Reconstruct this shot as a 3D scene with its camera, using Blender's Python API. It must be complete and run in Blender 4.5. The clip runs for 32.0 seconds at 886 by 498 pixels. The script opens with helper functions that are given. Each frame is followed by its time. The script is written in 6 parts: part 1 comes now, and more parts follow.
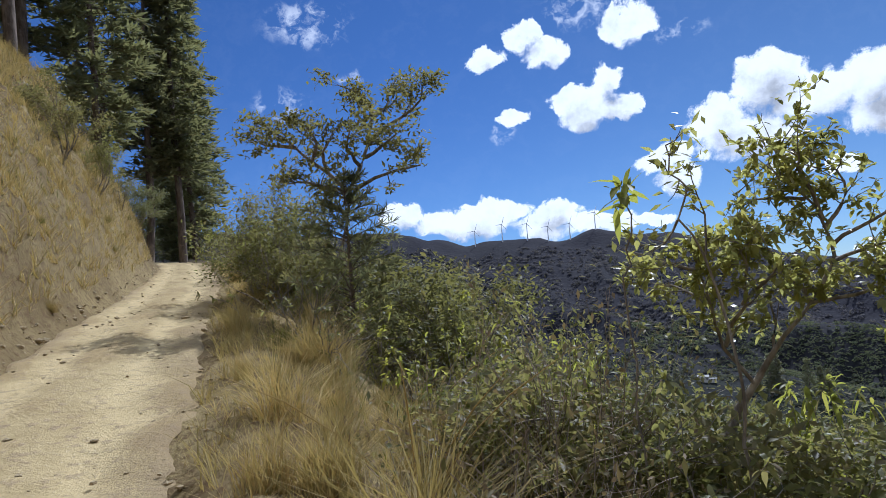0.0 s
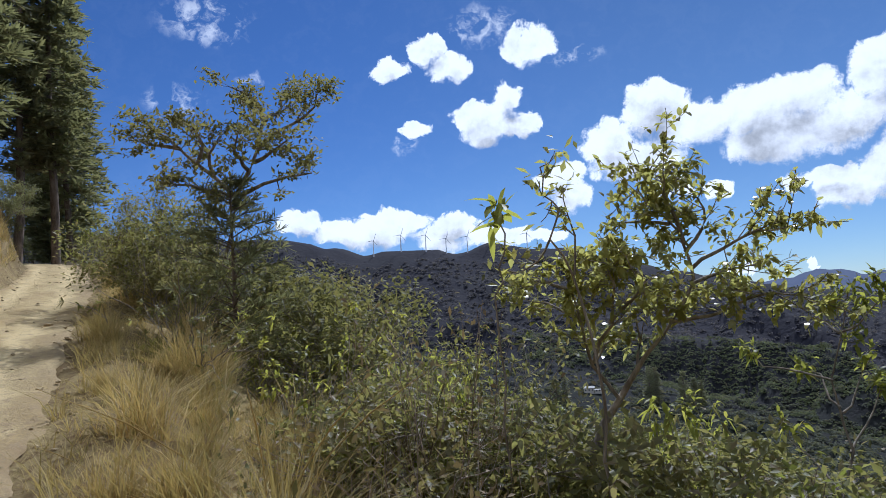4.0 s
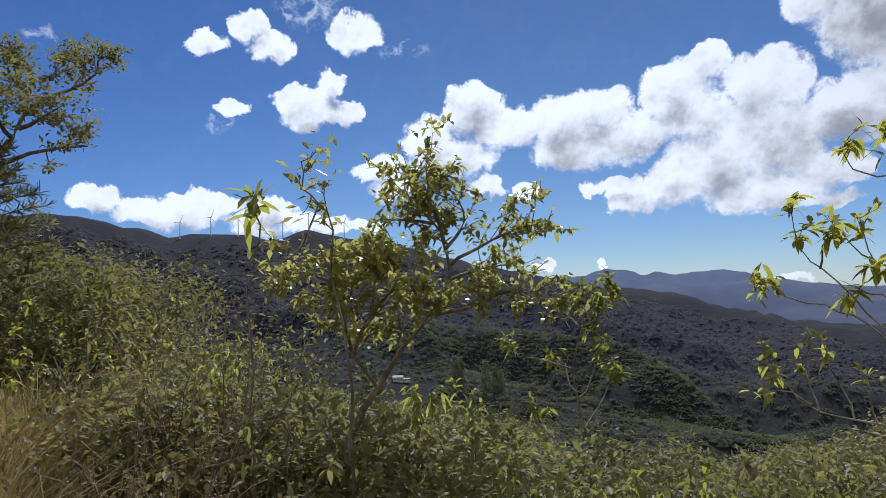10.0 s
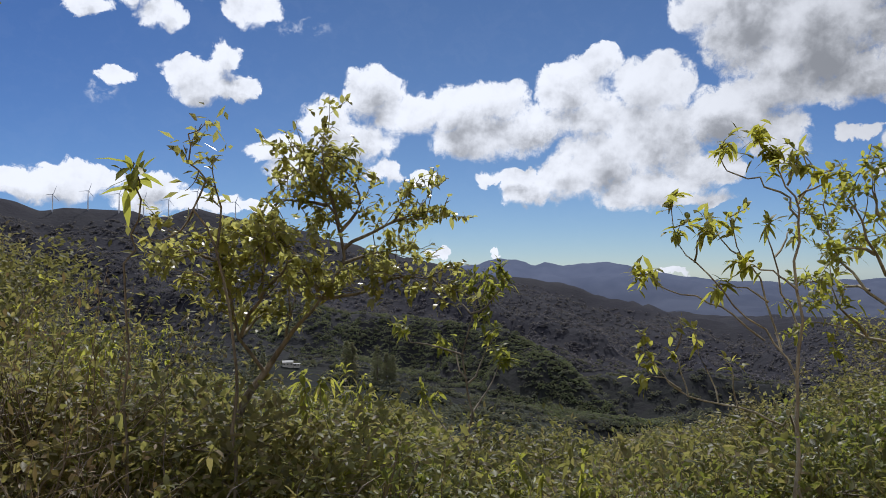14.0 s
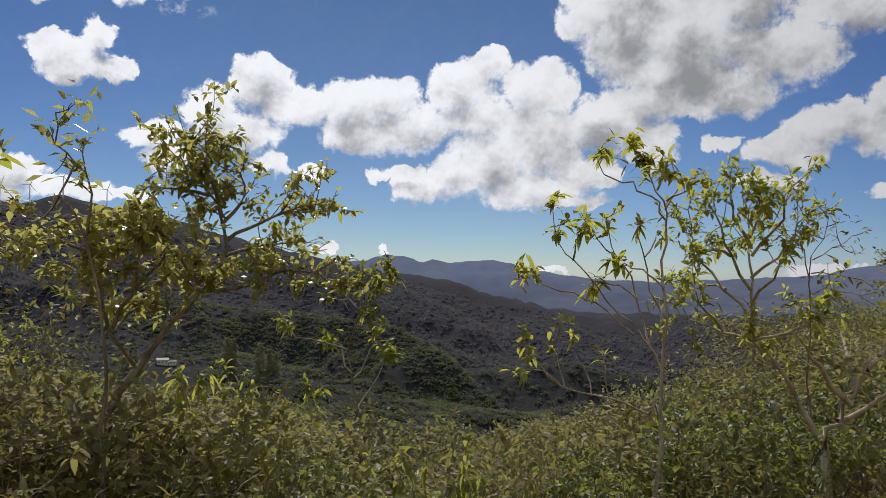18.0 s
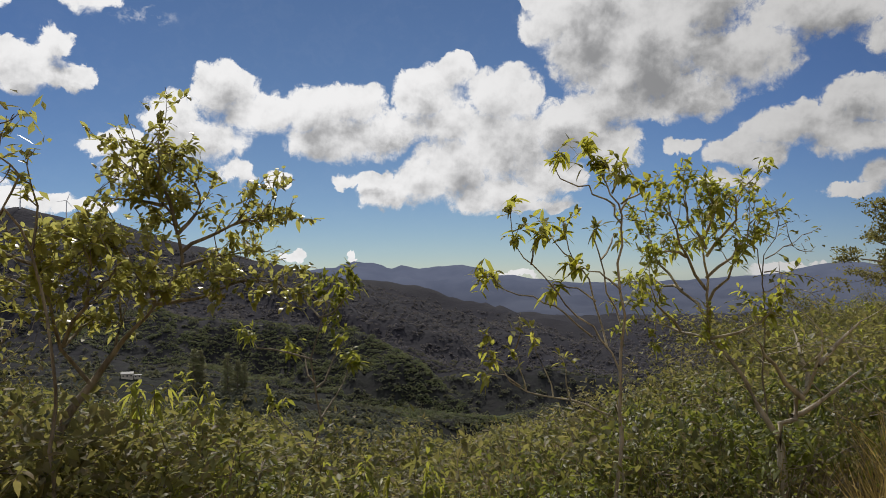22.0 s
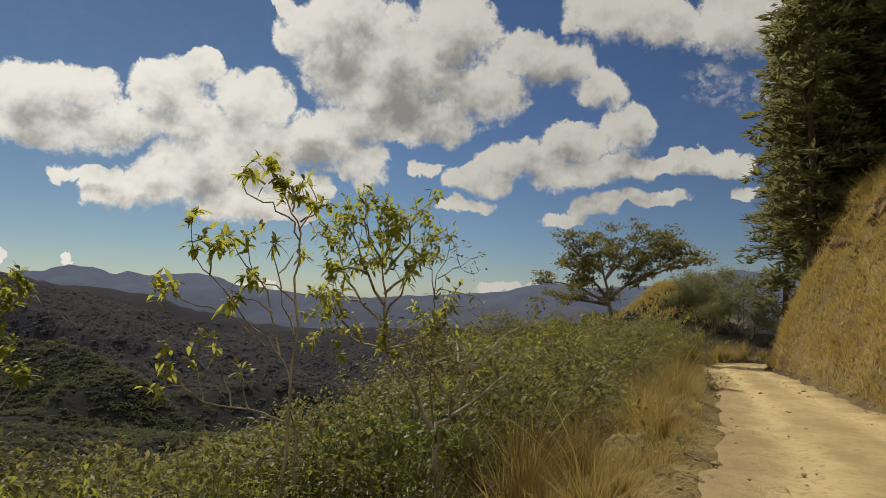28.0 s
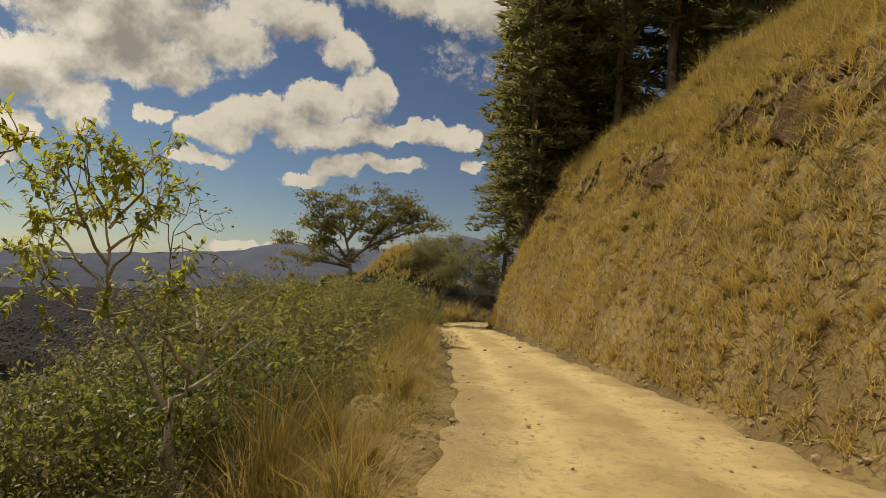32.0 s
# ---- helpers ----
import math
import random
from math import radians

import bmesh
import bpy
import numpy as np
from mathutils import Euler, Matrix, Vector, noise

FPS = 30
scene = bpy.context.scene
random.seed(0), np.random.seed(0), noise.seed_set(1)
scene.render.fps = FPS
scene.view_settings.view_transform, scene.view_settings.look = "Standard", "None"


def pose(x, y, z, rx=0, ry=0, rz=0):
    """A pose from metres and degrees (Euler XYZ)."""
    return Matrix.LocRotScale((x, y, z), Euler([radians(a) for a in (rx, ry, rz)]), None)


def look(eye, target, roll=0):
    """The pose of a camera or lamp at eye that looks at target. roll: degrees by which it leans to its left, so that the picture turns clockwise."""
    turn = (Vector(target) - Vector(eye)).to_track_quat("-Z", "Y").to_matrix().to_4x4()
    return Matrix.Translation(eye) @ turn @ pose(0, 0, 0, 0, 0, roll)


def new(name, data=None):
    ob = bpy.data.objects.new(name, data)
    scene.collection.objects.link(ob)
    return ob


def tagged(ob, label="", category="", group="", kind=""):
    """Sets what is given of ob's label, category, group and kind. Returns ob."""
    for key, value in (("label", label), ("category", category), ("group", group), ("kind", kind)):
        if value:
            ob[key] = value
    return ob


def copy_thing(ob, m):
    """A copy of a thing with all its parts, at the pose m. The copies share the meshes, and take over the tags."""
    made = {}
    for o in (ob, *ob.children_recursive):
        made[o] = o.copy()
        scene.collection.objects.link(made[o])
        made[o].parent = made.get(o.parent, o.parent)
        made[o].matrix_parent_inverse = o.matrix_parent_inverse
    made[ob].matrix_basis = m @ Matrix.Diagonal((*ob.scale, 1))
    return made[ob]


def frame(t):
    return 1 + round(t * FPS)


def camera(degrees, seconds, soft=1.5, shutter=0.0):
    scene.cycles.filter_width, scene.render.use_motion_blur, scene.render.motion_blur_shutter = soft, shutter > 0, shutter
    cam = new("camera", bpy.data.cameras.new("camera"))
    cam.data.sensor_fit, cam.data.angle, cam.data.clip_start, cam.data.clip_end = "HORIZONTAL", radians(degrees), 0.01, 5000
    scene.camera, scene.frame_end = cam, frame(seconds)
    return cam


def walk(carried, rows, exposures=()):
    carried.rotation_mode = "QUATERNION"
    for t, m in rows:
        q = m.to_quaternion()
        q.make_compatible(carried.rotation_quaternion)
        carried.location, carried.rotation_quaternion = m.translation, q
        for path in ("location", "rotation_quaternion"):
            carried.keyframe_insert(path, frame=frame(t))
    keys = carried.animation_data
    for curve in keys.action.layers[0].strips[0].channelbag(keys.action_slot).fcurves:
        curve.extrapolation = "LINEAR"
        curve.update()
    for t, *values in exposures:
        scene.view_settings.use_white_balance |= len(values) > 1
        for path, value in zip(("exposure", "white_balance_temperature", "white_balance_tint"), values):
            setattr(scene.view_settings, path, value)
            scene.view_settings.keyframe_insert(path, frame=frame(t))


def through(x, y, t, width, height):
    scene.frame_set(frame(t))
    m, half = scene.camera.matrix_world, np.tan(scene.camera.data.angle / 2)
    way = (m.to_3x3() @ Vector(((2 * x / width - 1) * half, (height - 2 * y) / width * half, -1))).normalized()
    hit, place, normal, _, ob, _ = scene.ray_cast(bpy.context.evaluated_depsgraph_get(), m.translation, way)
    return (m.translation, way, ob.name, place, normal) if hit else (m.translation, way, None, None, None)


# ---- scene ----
cam = camera(66.0, 32.0, soft=0.7)
PATH = [
    (0.0, pose(0.000, 0.000, 1.750, 94.84, 4.47, -6.77)),
    (0.5, pose(0.036, 0.037, 1.756, 94.84, 4.28, -8.97)),
    (1.0, pose(0.069, 0.067, 1.764, 95.07, 4.44, -10.99)),
    (1.5, pose(0.089, 0.090, 1.768, 95.09, 4.62, -12.56)),
    (2.0, pose(0.093, 0.088, 1.769, 94.93, 4.18, -13.74)),
    (2.5, pose(0.097, 0.075, 1.767, 94.91, 4.09, -14.66)),
    (3.0, pose(0.113, 0.056, 1.765, 95.00, 2.70, -15.06)),
    (3.5, pose(0.128, 0.030, 1.767, 95.14, 3.14, -14.99)),
    (5.5, pose(0.376, -0.024, 1.795, 94.86, 3.90, -17.17)),
    (6.0, pose(0.418, -0.044, 1.798, 94.93, 4.21, -17.65)),
    (6.5, pose(0.450, -0.049, 1.801, 94.83, 5.30, -18.35)),
    (7.0, pose(0.466, -0.025, 1.804, 94.45, 5.05, -19.55)),
    (7.5, pose(0.489, -0.011, 1.810, 94.41, 4.93, -20.74)),
    (8.0, pose(0.498, -0.015, 1.807, 94.31, 3.96, -22.19)),
    (8.5, pose(0.493, -0.075, 1.800, 94.15, 3.88, -23.28)),
    (9.0, pose(0.498, -0.199, 1.789, 93.93, 3.19, -26.42)),
    (9.5, pose(0.502, -0.294, 1.779, 93.83, 2.51, -28.79)),
    (10.0, pose(0.518, -0.302, 1.769, 93.53, 1.93, -30.88)),
    (10.5, pose(0.534, -0.289, 1.767, 93.55, 1.39, -32.23)),
    (11.0, pose(0.550, -0.278, 1.768, 93.10, 1.52, -32.81)),
    (11.5, pose(0.554, -0.271, 1.768, 92.93, 1.78, -33.28)),
    (12.0, pose(0.555, -0.270, 1.764, 92.81, 1.33, -34.19)),
    (12.5, pose(0.558, -0.266, 1.762, 92.68, 0.88, -35.74)),
    (13.0, pose(0.556, -0.266, 1.762, 92.67, 0.50, -37.20)),
    (13.5, pose(0.550, -0.268, 1.761, 92.39, 0.48, -38.50)),
    (15.5, pose(0.534, -0.300, 1.753, 91.90, -0.13, -43.90)),
    (16.0, pose(0.526, -0.282, 1.753, 91.72, -0.45, -45.66)),
    (16.5, pose(0.515, -0.282, 1.752, 91.68, -0.78, -47.07)),
    (17.0, pose(0.509, -0.294, 1.750, 91.74, -1.16, -48.59)),
    (17.5, pose(0.513, -0.299, 1.751, 92.12, -1.30, -49.27)),
    (18.0, pose(0.532, -0.292, 1.747, 91.86, -0.38, -49.10)),
    (18.5, pose(0.544, -0.283, 1.747, 91.67, 0.08, -49.12)),
    (19.0, pose(0.550, -0.299, 1.746, 91.56, 0.62, -48.81)),
    (19.5, pose(0.549, -0.314, 1.745, 91.56, 1.10, -48.59)),
    (20.0, pose(0.543, -0.311, 1.742, 91.47, 1.05, -49.02)),
    (20.5, pose(0.540, -0.303, 1.742, 91.67, 0.70, -49.53)),
    (21.0, pose(0.528, -0.305, 1.743, 91.86, 0.88, -50.53)),
    (21.5, pose(0.540, -0.326, 1.744, 91.82, 0.33, -50.74)),
    (22.0, pose(0.588, -0.352, 1.753, 92.31, 0.85, -51.69)),
    (22.5, pose(0.662, -0.373, 1.760, 92.52, 0.63, -53.74)),
    (23.0, pose(0.708, -0.412, 1.763, 92.63, 0.53, -56.41)),
    (23.5, pose(0.732, -0.455, 1.765, 92.72, 0.92, -58.19)),
    (24.0, pose(0.751, -0.507, 1.762, 92.81, 0.65, -59.26)),
    (24.5, pose(0.753, -0.552, 1.763, 92.89, 0.73, -60.10)),
    (26.5, pose(0.709, -0.789, 1.769, 93.05, 0.25, -66.70)),
    (27.0, pose(0.668, -0.854, 1.757, 92.99, -0.39, -68.89)),
    (27.5, pose(0.616, -0.915, 1.757, 93.26, -0.47, -70.74)),
    (28.0, pose(0.570, -0.957, 1.760, 93.39, -0.98, -73.04)),
    (28.5, pose(0.577, -0.966, 1.744, 93.62, -1.59, -76.60)),
    (29.0, pose(0.632, -0.941, 1.729, 94.12, -1.57, -79.76)),
    (29.5, pose(0.704, -0.900, 1.719, 94.68, -2.18, -82.96)),
    (30.0, pose(0.777, -0.856, 1.734, 94.25, -1.50, -85.20)),
    (30.5, pose(0.836, -0.808, 1.741, 93.71, -1.88, -88.38)),
    (31.0, pose(0.881, -0.759, 1.758, 92.90, -1.82, -91.12)),
    (31.5, pose(0.906, -0.729, 1.770, 92.14, -1.98, -93.72)),
    (32.0, pose(0.956, -0.742, 1.770, 90.75, -2.44, -94.79)),
]
walk(cam, PATH, exposures=[(0, 0.17, 5250, 12), (9, 0.04, 5550, 12), (13, -0.03, 5900, 12), (19, -0.1, 6400, 10), (24, -0.2, 6800, 10), (28, -0.27, 7250, 7), (31, -0.2, 7900, 6), (32, -0.15, 8600, 8)])

# ---------------------------------------------------------------- small node helpers
def node(nt, kind, links=None, **props):
    n = nt.nodes.new(kind)
    for k, v in props.items():
        setattr(n, k, v)
    for k, v in (links or {}).items():
        if isinstance(v, bpy.types.NodeSocket):
            nt.links.new(v, n.inputs[k])
        else:
            n.inputs[k].default_value = v
    return n


def calc(nt, op, a, b=0.0, c=0.0, clamp=False):
    return node(nt, "ShaderNodeMath", {0: a, 1: b, 2: c}, operation=op, use_clamp=clamp).outputs[0]


def fbm(nt, vec, scale, detail=5.0, rough=0.55, lac=2.0):
    return node(nt, "ShaderNodeTexNoise", {"Vector": vec, "Scale": scale, "Detail": detail, "Roughness": rough, "Lacunarity": lac}).outputs["Fac"]


def smooth(nt, v, lo, hi):
    return node(nt, "ShaderNodeMapRange", {"Value": v, "From Min": lo, "From Max": hi}, interpolation_type="SMOOTHSTEP").outputs["Result"]


def blend(nt, f, a, b):
    n = node(nt, "ShaderNodeMix", {0: f, 6: a, 7: b}, data_type="RGBA")
    return n.outputs[2]


# ---------------------------------------------------------------- sky, clouds and sun
SUN_AZ, SUN_EL = -40.0, 50.0          # bearing (left of +y is positive) and height of the sun
world = bpy.data.worlds.new("world")
scene.world = world
world.use_nodes = True
nt = world.node_tree
nt.nodes.clear()
sky = node(nt, "ShaderNodeTexSky", sky_type="NISHITA", sun_disc=False, sun_elevation=radians(SUN_EL), sun_rotation=radians(-SUN_AZ), altitude=1100, air_density=0.9, dust_density=0.0, ozone_density=2.2)
way = node(nt, "ShaderNodeTexCoord").outputs["Generated"]
xyz = node(nt, "ShaderNodeSeparateXYZ", {0: way})
deg = 57.29578
az_n = calc(nt, "MULTIPLY", calc(nt, "ARCTAN2", calc(nt, "MULTIPLY", xyz.outputs[0], -1.0), xyz.outputs[1]), deg)
el_n = calc(nt, "MULTIPLY", calc(nt, "ARCSINE", xyz.outputs[2]), deg)
flat = node(nt, "ShaderNodeCombineXYZ", {0: az_n, 1: el_n, 2: 0.0}).outputs[0]
stretched = node(nt, "ShaderNodeCombineXYZ", {0: calc(nt, "MULTIPLY", az_n, 0.8), 1: el_n, 2: 3.7}).outputs[0]


def warp(vec, scale, amount, detail):
    c = node(nt, "ShaderNodeTexNoise", {"Vector": vec, "Scale": scale, "Detail": detail, "Roughness": 0.6}, noise_dimensions="2D").outputs["Color"]
    c = node(nt, "ShaderNodeVectorMath", {0: c, 1: (0.5, 0.5, 0.5)}, operation="SUBTRACT").outputs[0]
    c = node(nt, "ShaderNodeVectorMath", {0: c, "Scale": amount}, operation="SCALE").outputs[0]
    return node(nt, "ShaderNodeVectorMath", {0: vec, 1: c}, operation="ADD").outputs[0]


def puffs(vec, rows, swell=1.35):
    """The largest of a set of domes: bearing, height, half width, half height, in degrees."""
    total = None
    for a, e, w, h in rows:
        w, h = w * swell, h * swell
        m = node(nt, "ShaderNodeMapping", {"Vector": vec, "Location": (-a / w, -e / h, 0), "Scale": (1 / w, 1 / h, 0)})
        g = node(nt, "ShaderNodeTexGradient", {0: m.outputs[0]}, gradient_type="SPHERICAL").outputs["Fac"]
        total = g if total is None else calc(nt, "SMOOTH_MAX", total, g, 0.10)
    return total


CLOUD_SMALL = [(-12.1, 20.1, 1.8, 1.0), (-15.4, 21.2, 1.8, 1.3), (-17.1, 19.7, 2.0, 1.2), (-24.1, 21.1, 2.5, 1.7), (-20.5, 15.2, 3.0, 1.8), (-21.7, 17.1, 1.5, 1.5), (-19.0, 15.8, 2.0, 1.3), (-23.3, 14.8, 1.6, 1.2), (-14.1, 15.1, 1.4, 0.8), (-39.5, 1.9, 1.0, 0.5), (-44.1, 1.7, 0.7, 0.3), (-71.2, 10.0, 1.6, 0.8), (-59.1, 22.3, 1.0, 0.7)]
CLOUD_LOW = [(-4.2, 8.0, 1.9, 0.9), (-7.9, 6.9, 2.8, 0.9), (-11.9, 7.4, 2.6, 1.2), (-16.9, 7.0, 1.9, 0.9), (-19.7, 6.0, 3.3, 0.8), (-23.9, 5.5, 2.3, 0.5), (-9.9, 6.7, 2.7, 1.3), (-12.5, 7.2, 1.8, 1.2), (-15.8, 5.9, 2.5, 1.0), (-26.9, 8.6, 1.8, 1.2), (-57.5, -0.1, 1.8, 0.3), (-78.4, 0.1, 2.6, 0.4)]
CLOUD_BAND = [(-25.8, 10.3, 2.1, 0.9), (-29.8, 12.6, 2.4, 1.9), (-33.9, 15.0, 2.6, 2.1), (-32.1, 11.1, 3.6, 1.8), (-36.7, 13.1, 2.9, 1.7), (-34.8, 8.7, 1.9, 0.8), (-38.1, 8.1, 0.8, 0.6), (-41.0, 13.6, 2.6, 2.2), (-44.3, 14.2, 2.8, 1.9), (-42.6, 11.3, 4.0, 1.8), (-46.9, 12.0, 3.7, 2.0), (-50.4, 15.1, 2.5, 2.1), (-52.6, 16.5, 1.8, 1.5), (-52.1, 13.0, 3.1, 2.4)]
CLOUD_BASE = [(-43.5, 8.1, 1.2, 0.6), (-47.0, 6.9, 2.1, 1.3), (-50.2, 7.8, 2.7, 1.9), (-52.9, 9.1, 3.3, 2.9), (-56.2, 6.7, 4.0, 1.6), (-56.8, 10.8, 4.2, 3.5), (-60.3, 8.1, 3.0, 1.6), (-62.6, 7.5, 1.4, 0.8), (-57.1, 14.9, 3.3, 2.2), (-45.7, 8.1, 2.1, 0.8), (-62.8, 12.0, 4.6, 2.2), (-66.1, 10.2, 2.2, 1.8), (-59.4, 5.9, 3.7, 0.7)]
CLOUD_MASS = [(-64.5, 18.7, 4.1, 3.6), (-61.1, 20.4, 2.6, 1.9), (-68.4, 16.2, 4.8, 3.4), (-71.4, 13.5, 4.2, 1.5), (-68.7, 18.2, 6.0, 4.6), (-64.8, 21.0, 3.8, 3.2), (-73.4, 20.9, 3.6, 3.0), (-65.9, 13.8, 3.8, 1.8), (-75.7, 16.3, 4.1, 2.5), (-80.0, 19.1, 3.3, 2.2), (-83.0, 18.4, 2.3, 1.7), (-85.8, 16.3, 2.3, 1.4)]
CLOUD_RIGHT = [(-88.1, 13.3, 2.1, 2.0), (-84.0, 12.1, 2.8, 1.6), (-79.8, 10.8, 4.0, 1.6), (-76.0, 9.2, 3.0, 1.3), (-74.9, 7.0, 2.5, 0.6), (-83.3, 9.6, 4.2, 1.2), (-88.3, 10.3, 3.3, 1.1), (-92.7, 10.5, 2.8, 1.0), (-95.8, 10.1, 2.0, 1.0), (-83.1, 6.0, 2.1, 0.7), (-85.9, 7.2, 2.5, 0.9), (-89.9, 7.6, 2.8, 0.7), (-87.2, 22.0, 4.1, 2.2), (-91.2, 20.8, 2.6, 1.7), (-97.0, 7.7, 1.2, 0.6)]
CLOUD_REST = [(-98, 20.5, 5, 2.6), (-125, 28, 16, 9), (-160, 20, 18, 6), (150, 26, 20, 8), (105, 18, 16, 5), (60, 40, 14, 7), (-50, 46, 14, 6)]
WISPS = [(2.8, 23.5, 3.4, 1.6), (5.5, 17.3, 2.2, 1.2), (-20.2, 22.8, 2.9, 1.4), (-13.1, 14.0, 1.1, 0.7), (-0.4, 19.1, 1.0, 0.6), (-28.0, 19.9, 2.1, 0.6), (-94.4, 16.2, 2.4, 1.3), (-97.0, 15.5, 2.8, 1.3), (-16.8, 19.4, 0.9, 0.6)]
CLOUD_EDGE = 0.27


def cloud_body(vec, cauliflower=True):
    """Thickness of the cumulus towards the place vec of the sky: domes broken up into heaped smaller ones."""
    bent = warp(warp(vec, 0.30, 1.9, 1.5), 0.85, 1.25, 6.0)
    f = None
    for rows in (CLOUD_BAND, CLOUD_BASE, CLOUD_MASS, CLOUD_RIGHT, CLOUD_SMALL, CLOUD_LOW, CLOUD_REST):
        g = puffs(bent, rows, 1.15 if rows is CLOUD_SMALL else 1.35)
        f = g if f is None else calc(nt, "SMOOTH_MAX", f, g, 0.10)
    if cauliflower:
        cells = node(nt, "ShaderNodeTexVoronoi", {"Vector": warp(vec, 0.9, 0.7, 3.0), "Scale": 0.5, "Detail": 5.0, "Roughness": 0.68, "Lacunarity": 2.3}, feature="F1", normalize=True, voronoi_dimensions="2D").outputs["Distance"]
        heap = calc(nt, "MULTIPLY_ADD", cells, -1.5, 0.62)
        f = calc(nt, "ADD", f, calc(nt, "MULTIPLY", heap, calc(nt, "MULTIPLY", smooth(nt, f, 0.0, 0.3), 0.62)))
    return calc(nt, "SUBTRACT", f, CLOUD_EDGE)


def aside(a, e):
    return node(nt, "ShaderNodeVectorMath", {0: flat, 1: (a, e, 0.0)}, operation="ADD").outputs[0]


body = cloud_body(flat)
# light falls from above and behind: undersides and thick middles are grey and frayed, tops white and crisp
over = calc(nt, "MAXIMUM", cloud_body(aside(0.25, 1.3)), 0.0)
cover = smooth(nt, body, -0.09, calc(nt, "MULTIPLY_ADD", over, 0.45, 0.13))
higher = calc(nt, "MAXIMUM", cloud_body(aside(0.4, 2.8), False), 0.0)
away = smooth(nt, az_n, -46.0, -84.0)
relief = calc(nt, "SUBTRACT", fbm(nt, aside(0.3, 1.1), 0.26, 4.0, 0.52), fbm(nt, flat, 0.26, 4.0, 0.52))
hollow = smooth(nt, fbm(nt, warp(aside(40.0, 7.0), 0.4, 1.6, 2.0), 0.20, 3.0, 0.5), 0.30, 0.70)
# how far a cloud shades itself; this greys its colour below
cloud_shade = calc(nt, "ADD", calc(nt, "MULTIPLY", calc(nt, "MAXIMUM", body, 0.0), 0.12), calc(nt, "ADD", calc(nt, "MULTIPLY", over, 0.85), calc(nt, "MULTIPLY", higher, 0.40)))
cloud_shade = calc(nt, "MULTIPLY", cloud_shade, calc(nt, "MULTIPLY_ADD", hollow, 1.0, 0.35))
cloud_shade = calc(nt, "MULTIPLY_ADD", relief, 1.5, calc(nt, "MULTIPLY", cloud_shade, calc(nt, "MULTIPLY_ADD", away, 0.25, 1.05)))
fleece = calc(nt, "SUBTRACT", fbm(nt, aside(0.1, 0.35), 0.9, 4.0, 0.6), fbm(nt, flat, 0.9, 4.0, 0.6))
cloud_shade = calc(nt, "MULTIPLY_ADD", fleece, 0.55, cloud_shade)
dull = smooth(nt, calc(nt, "MULTIPLY", cloud_shade, 0.68), -0.08, 0.95)
bright = blend(nt, away, (0.96, 0.965, 0.98, 1), (0.64, 0.64, 0.645, 1))
cloud = blend(nt, dull, bright, blend(nt, away, (0.36, 0.365, 0.38, 1), (0.25, 0.255, 0.265, 1)))
# the same broken cumulus overhead and behind, unseen, added to raise the fill light
elsewhere = calc(nt, "MAXIMUM", smooth(nt, el_n, 27.0, 36.0), smooth(nt, calc(nt, "ABSOLUTE", calc(nt, "ADD", az_n, 42.0)), 75.0, 90.0))
overhead = calc(nt, "MULTIPLY", smooth(nt, fbm(nt, way, 3.4, 6.0, 0.58), 0.455, 0.53), elsewhere)
cover = calc(nt, "MAXIMUM", cover, overhead)
wisp = puffs(warp(flat, 0.5, 1.6, 4.0), WISPS)
streaks = fbm(nt, warp(stretched, 0.5, 2.5, 3.0), 0.7, 6.0, 0.6)
wisp = calc(nt, "MULTIPLY", calc(nt, "MULTIPLY", smooth(nt, wisp, 0.0, 0.6), smooth(nt, streaks, 0.44, 0.68)), 0.55)
cover = calc(nt, "MAXIMUM", cover, wisp)
tint = blend(nt, smooth(nt, el_n, 0.0, 22.0), (0.68, 0.81, 1.02, 1), (0.60, 0.76, 1.02, 1))
tint = blend(nt, calc(nt, "MULTIPLY", smooth(nt, calc(nt, "ABSOLUTE", calc(nt, "ADD", az_n, 45.0)), 45.0, 5.0), 0.75), tint, (0.80, 0.85, 0.90, 1))
tint = blend(nt, smooth(nt, az_n, -62.0, -100.0), tint, (0.52, 0.60, 0.78, 1))
sky_lit = node(nt, "ShaderNodeVectorMath", {0: sky.outputs[0], 1: tint}, operation="MULTIPLY").outputs[0]
sky_lit = node(nt, "ShaderNodeVectorMath", {0: sky_lit, "Scale": 0.07}, operation="SCALE").outputs[0]
both = blend(nt, cover, sky_lit, cloud)
back = node(nt, "ShaderNodeBackground", {0: both, 1: 1.0})
node(nt, "ShaderNodeOutputWorld", {0: back.outputs[0]})

sun_data = bpy.data.lights.new("sun", "SUN")
sun_data.energy, sun_data.angle, sun_data.color = 3.3, radians(0.6), (1.0, 0.95, 0.86)
sun_dir = Vector((-math.sin(radians(SUN_AZ)) * math.cos(radians(SUN_EL)), math.cos(radians(SUN_AZ)) * math.cos(radians(SUN_EL)), math.sin(radians(SUN_EL))))
sun = new("sun", sun_data)
sun.matrix_world = look(sun_dir * 60, (0, 0, 0))

# ---------------------------------------------------------------- materials
def material(name):
    m = bpy.data.materials.new(name)
    m.use_nodes = True
    m.node_tree.nodes.clear()
    return m, m.node_tree


def rgb(c):
    return (c[0], c[1], c[2], 1)


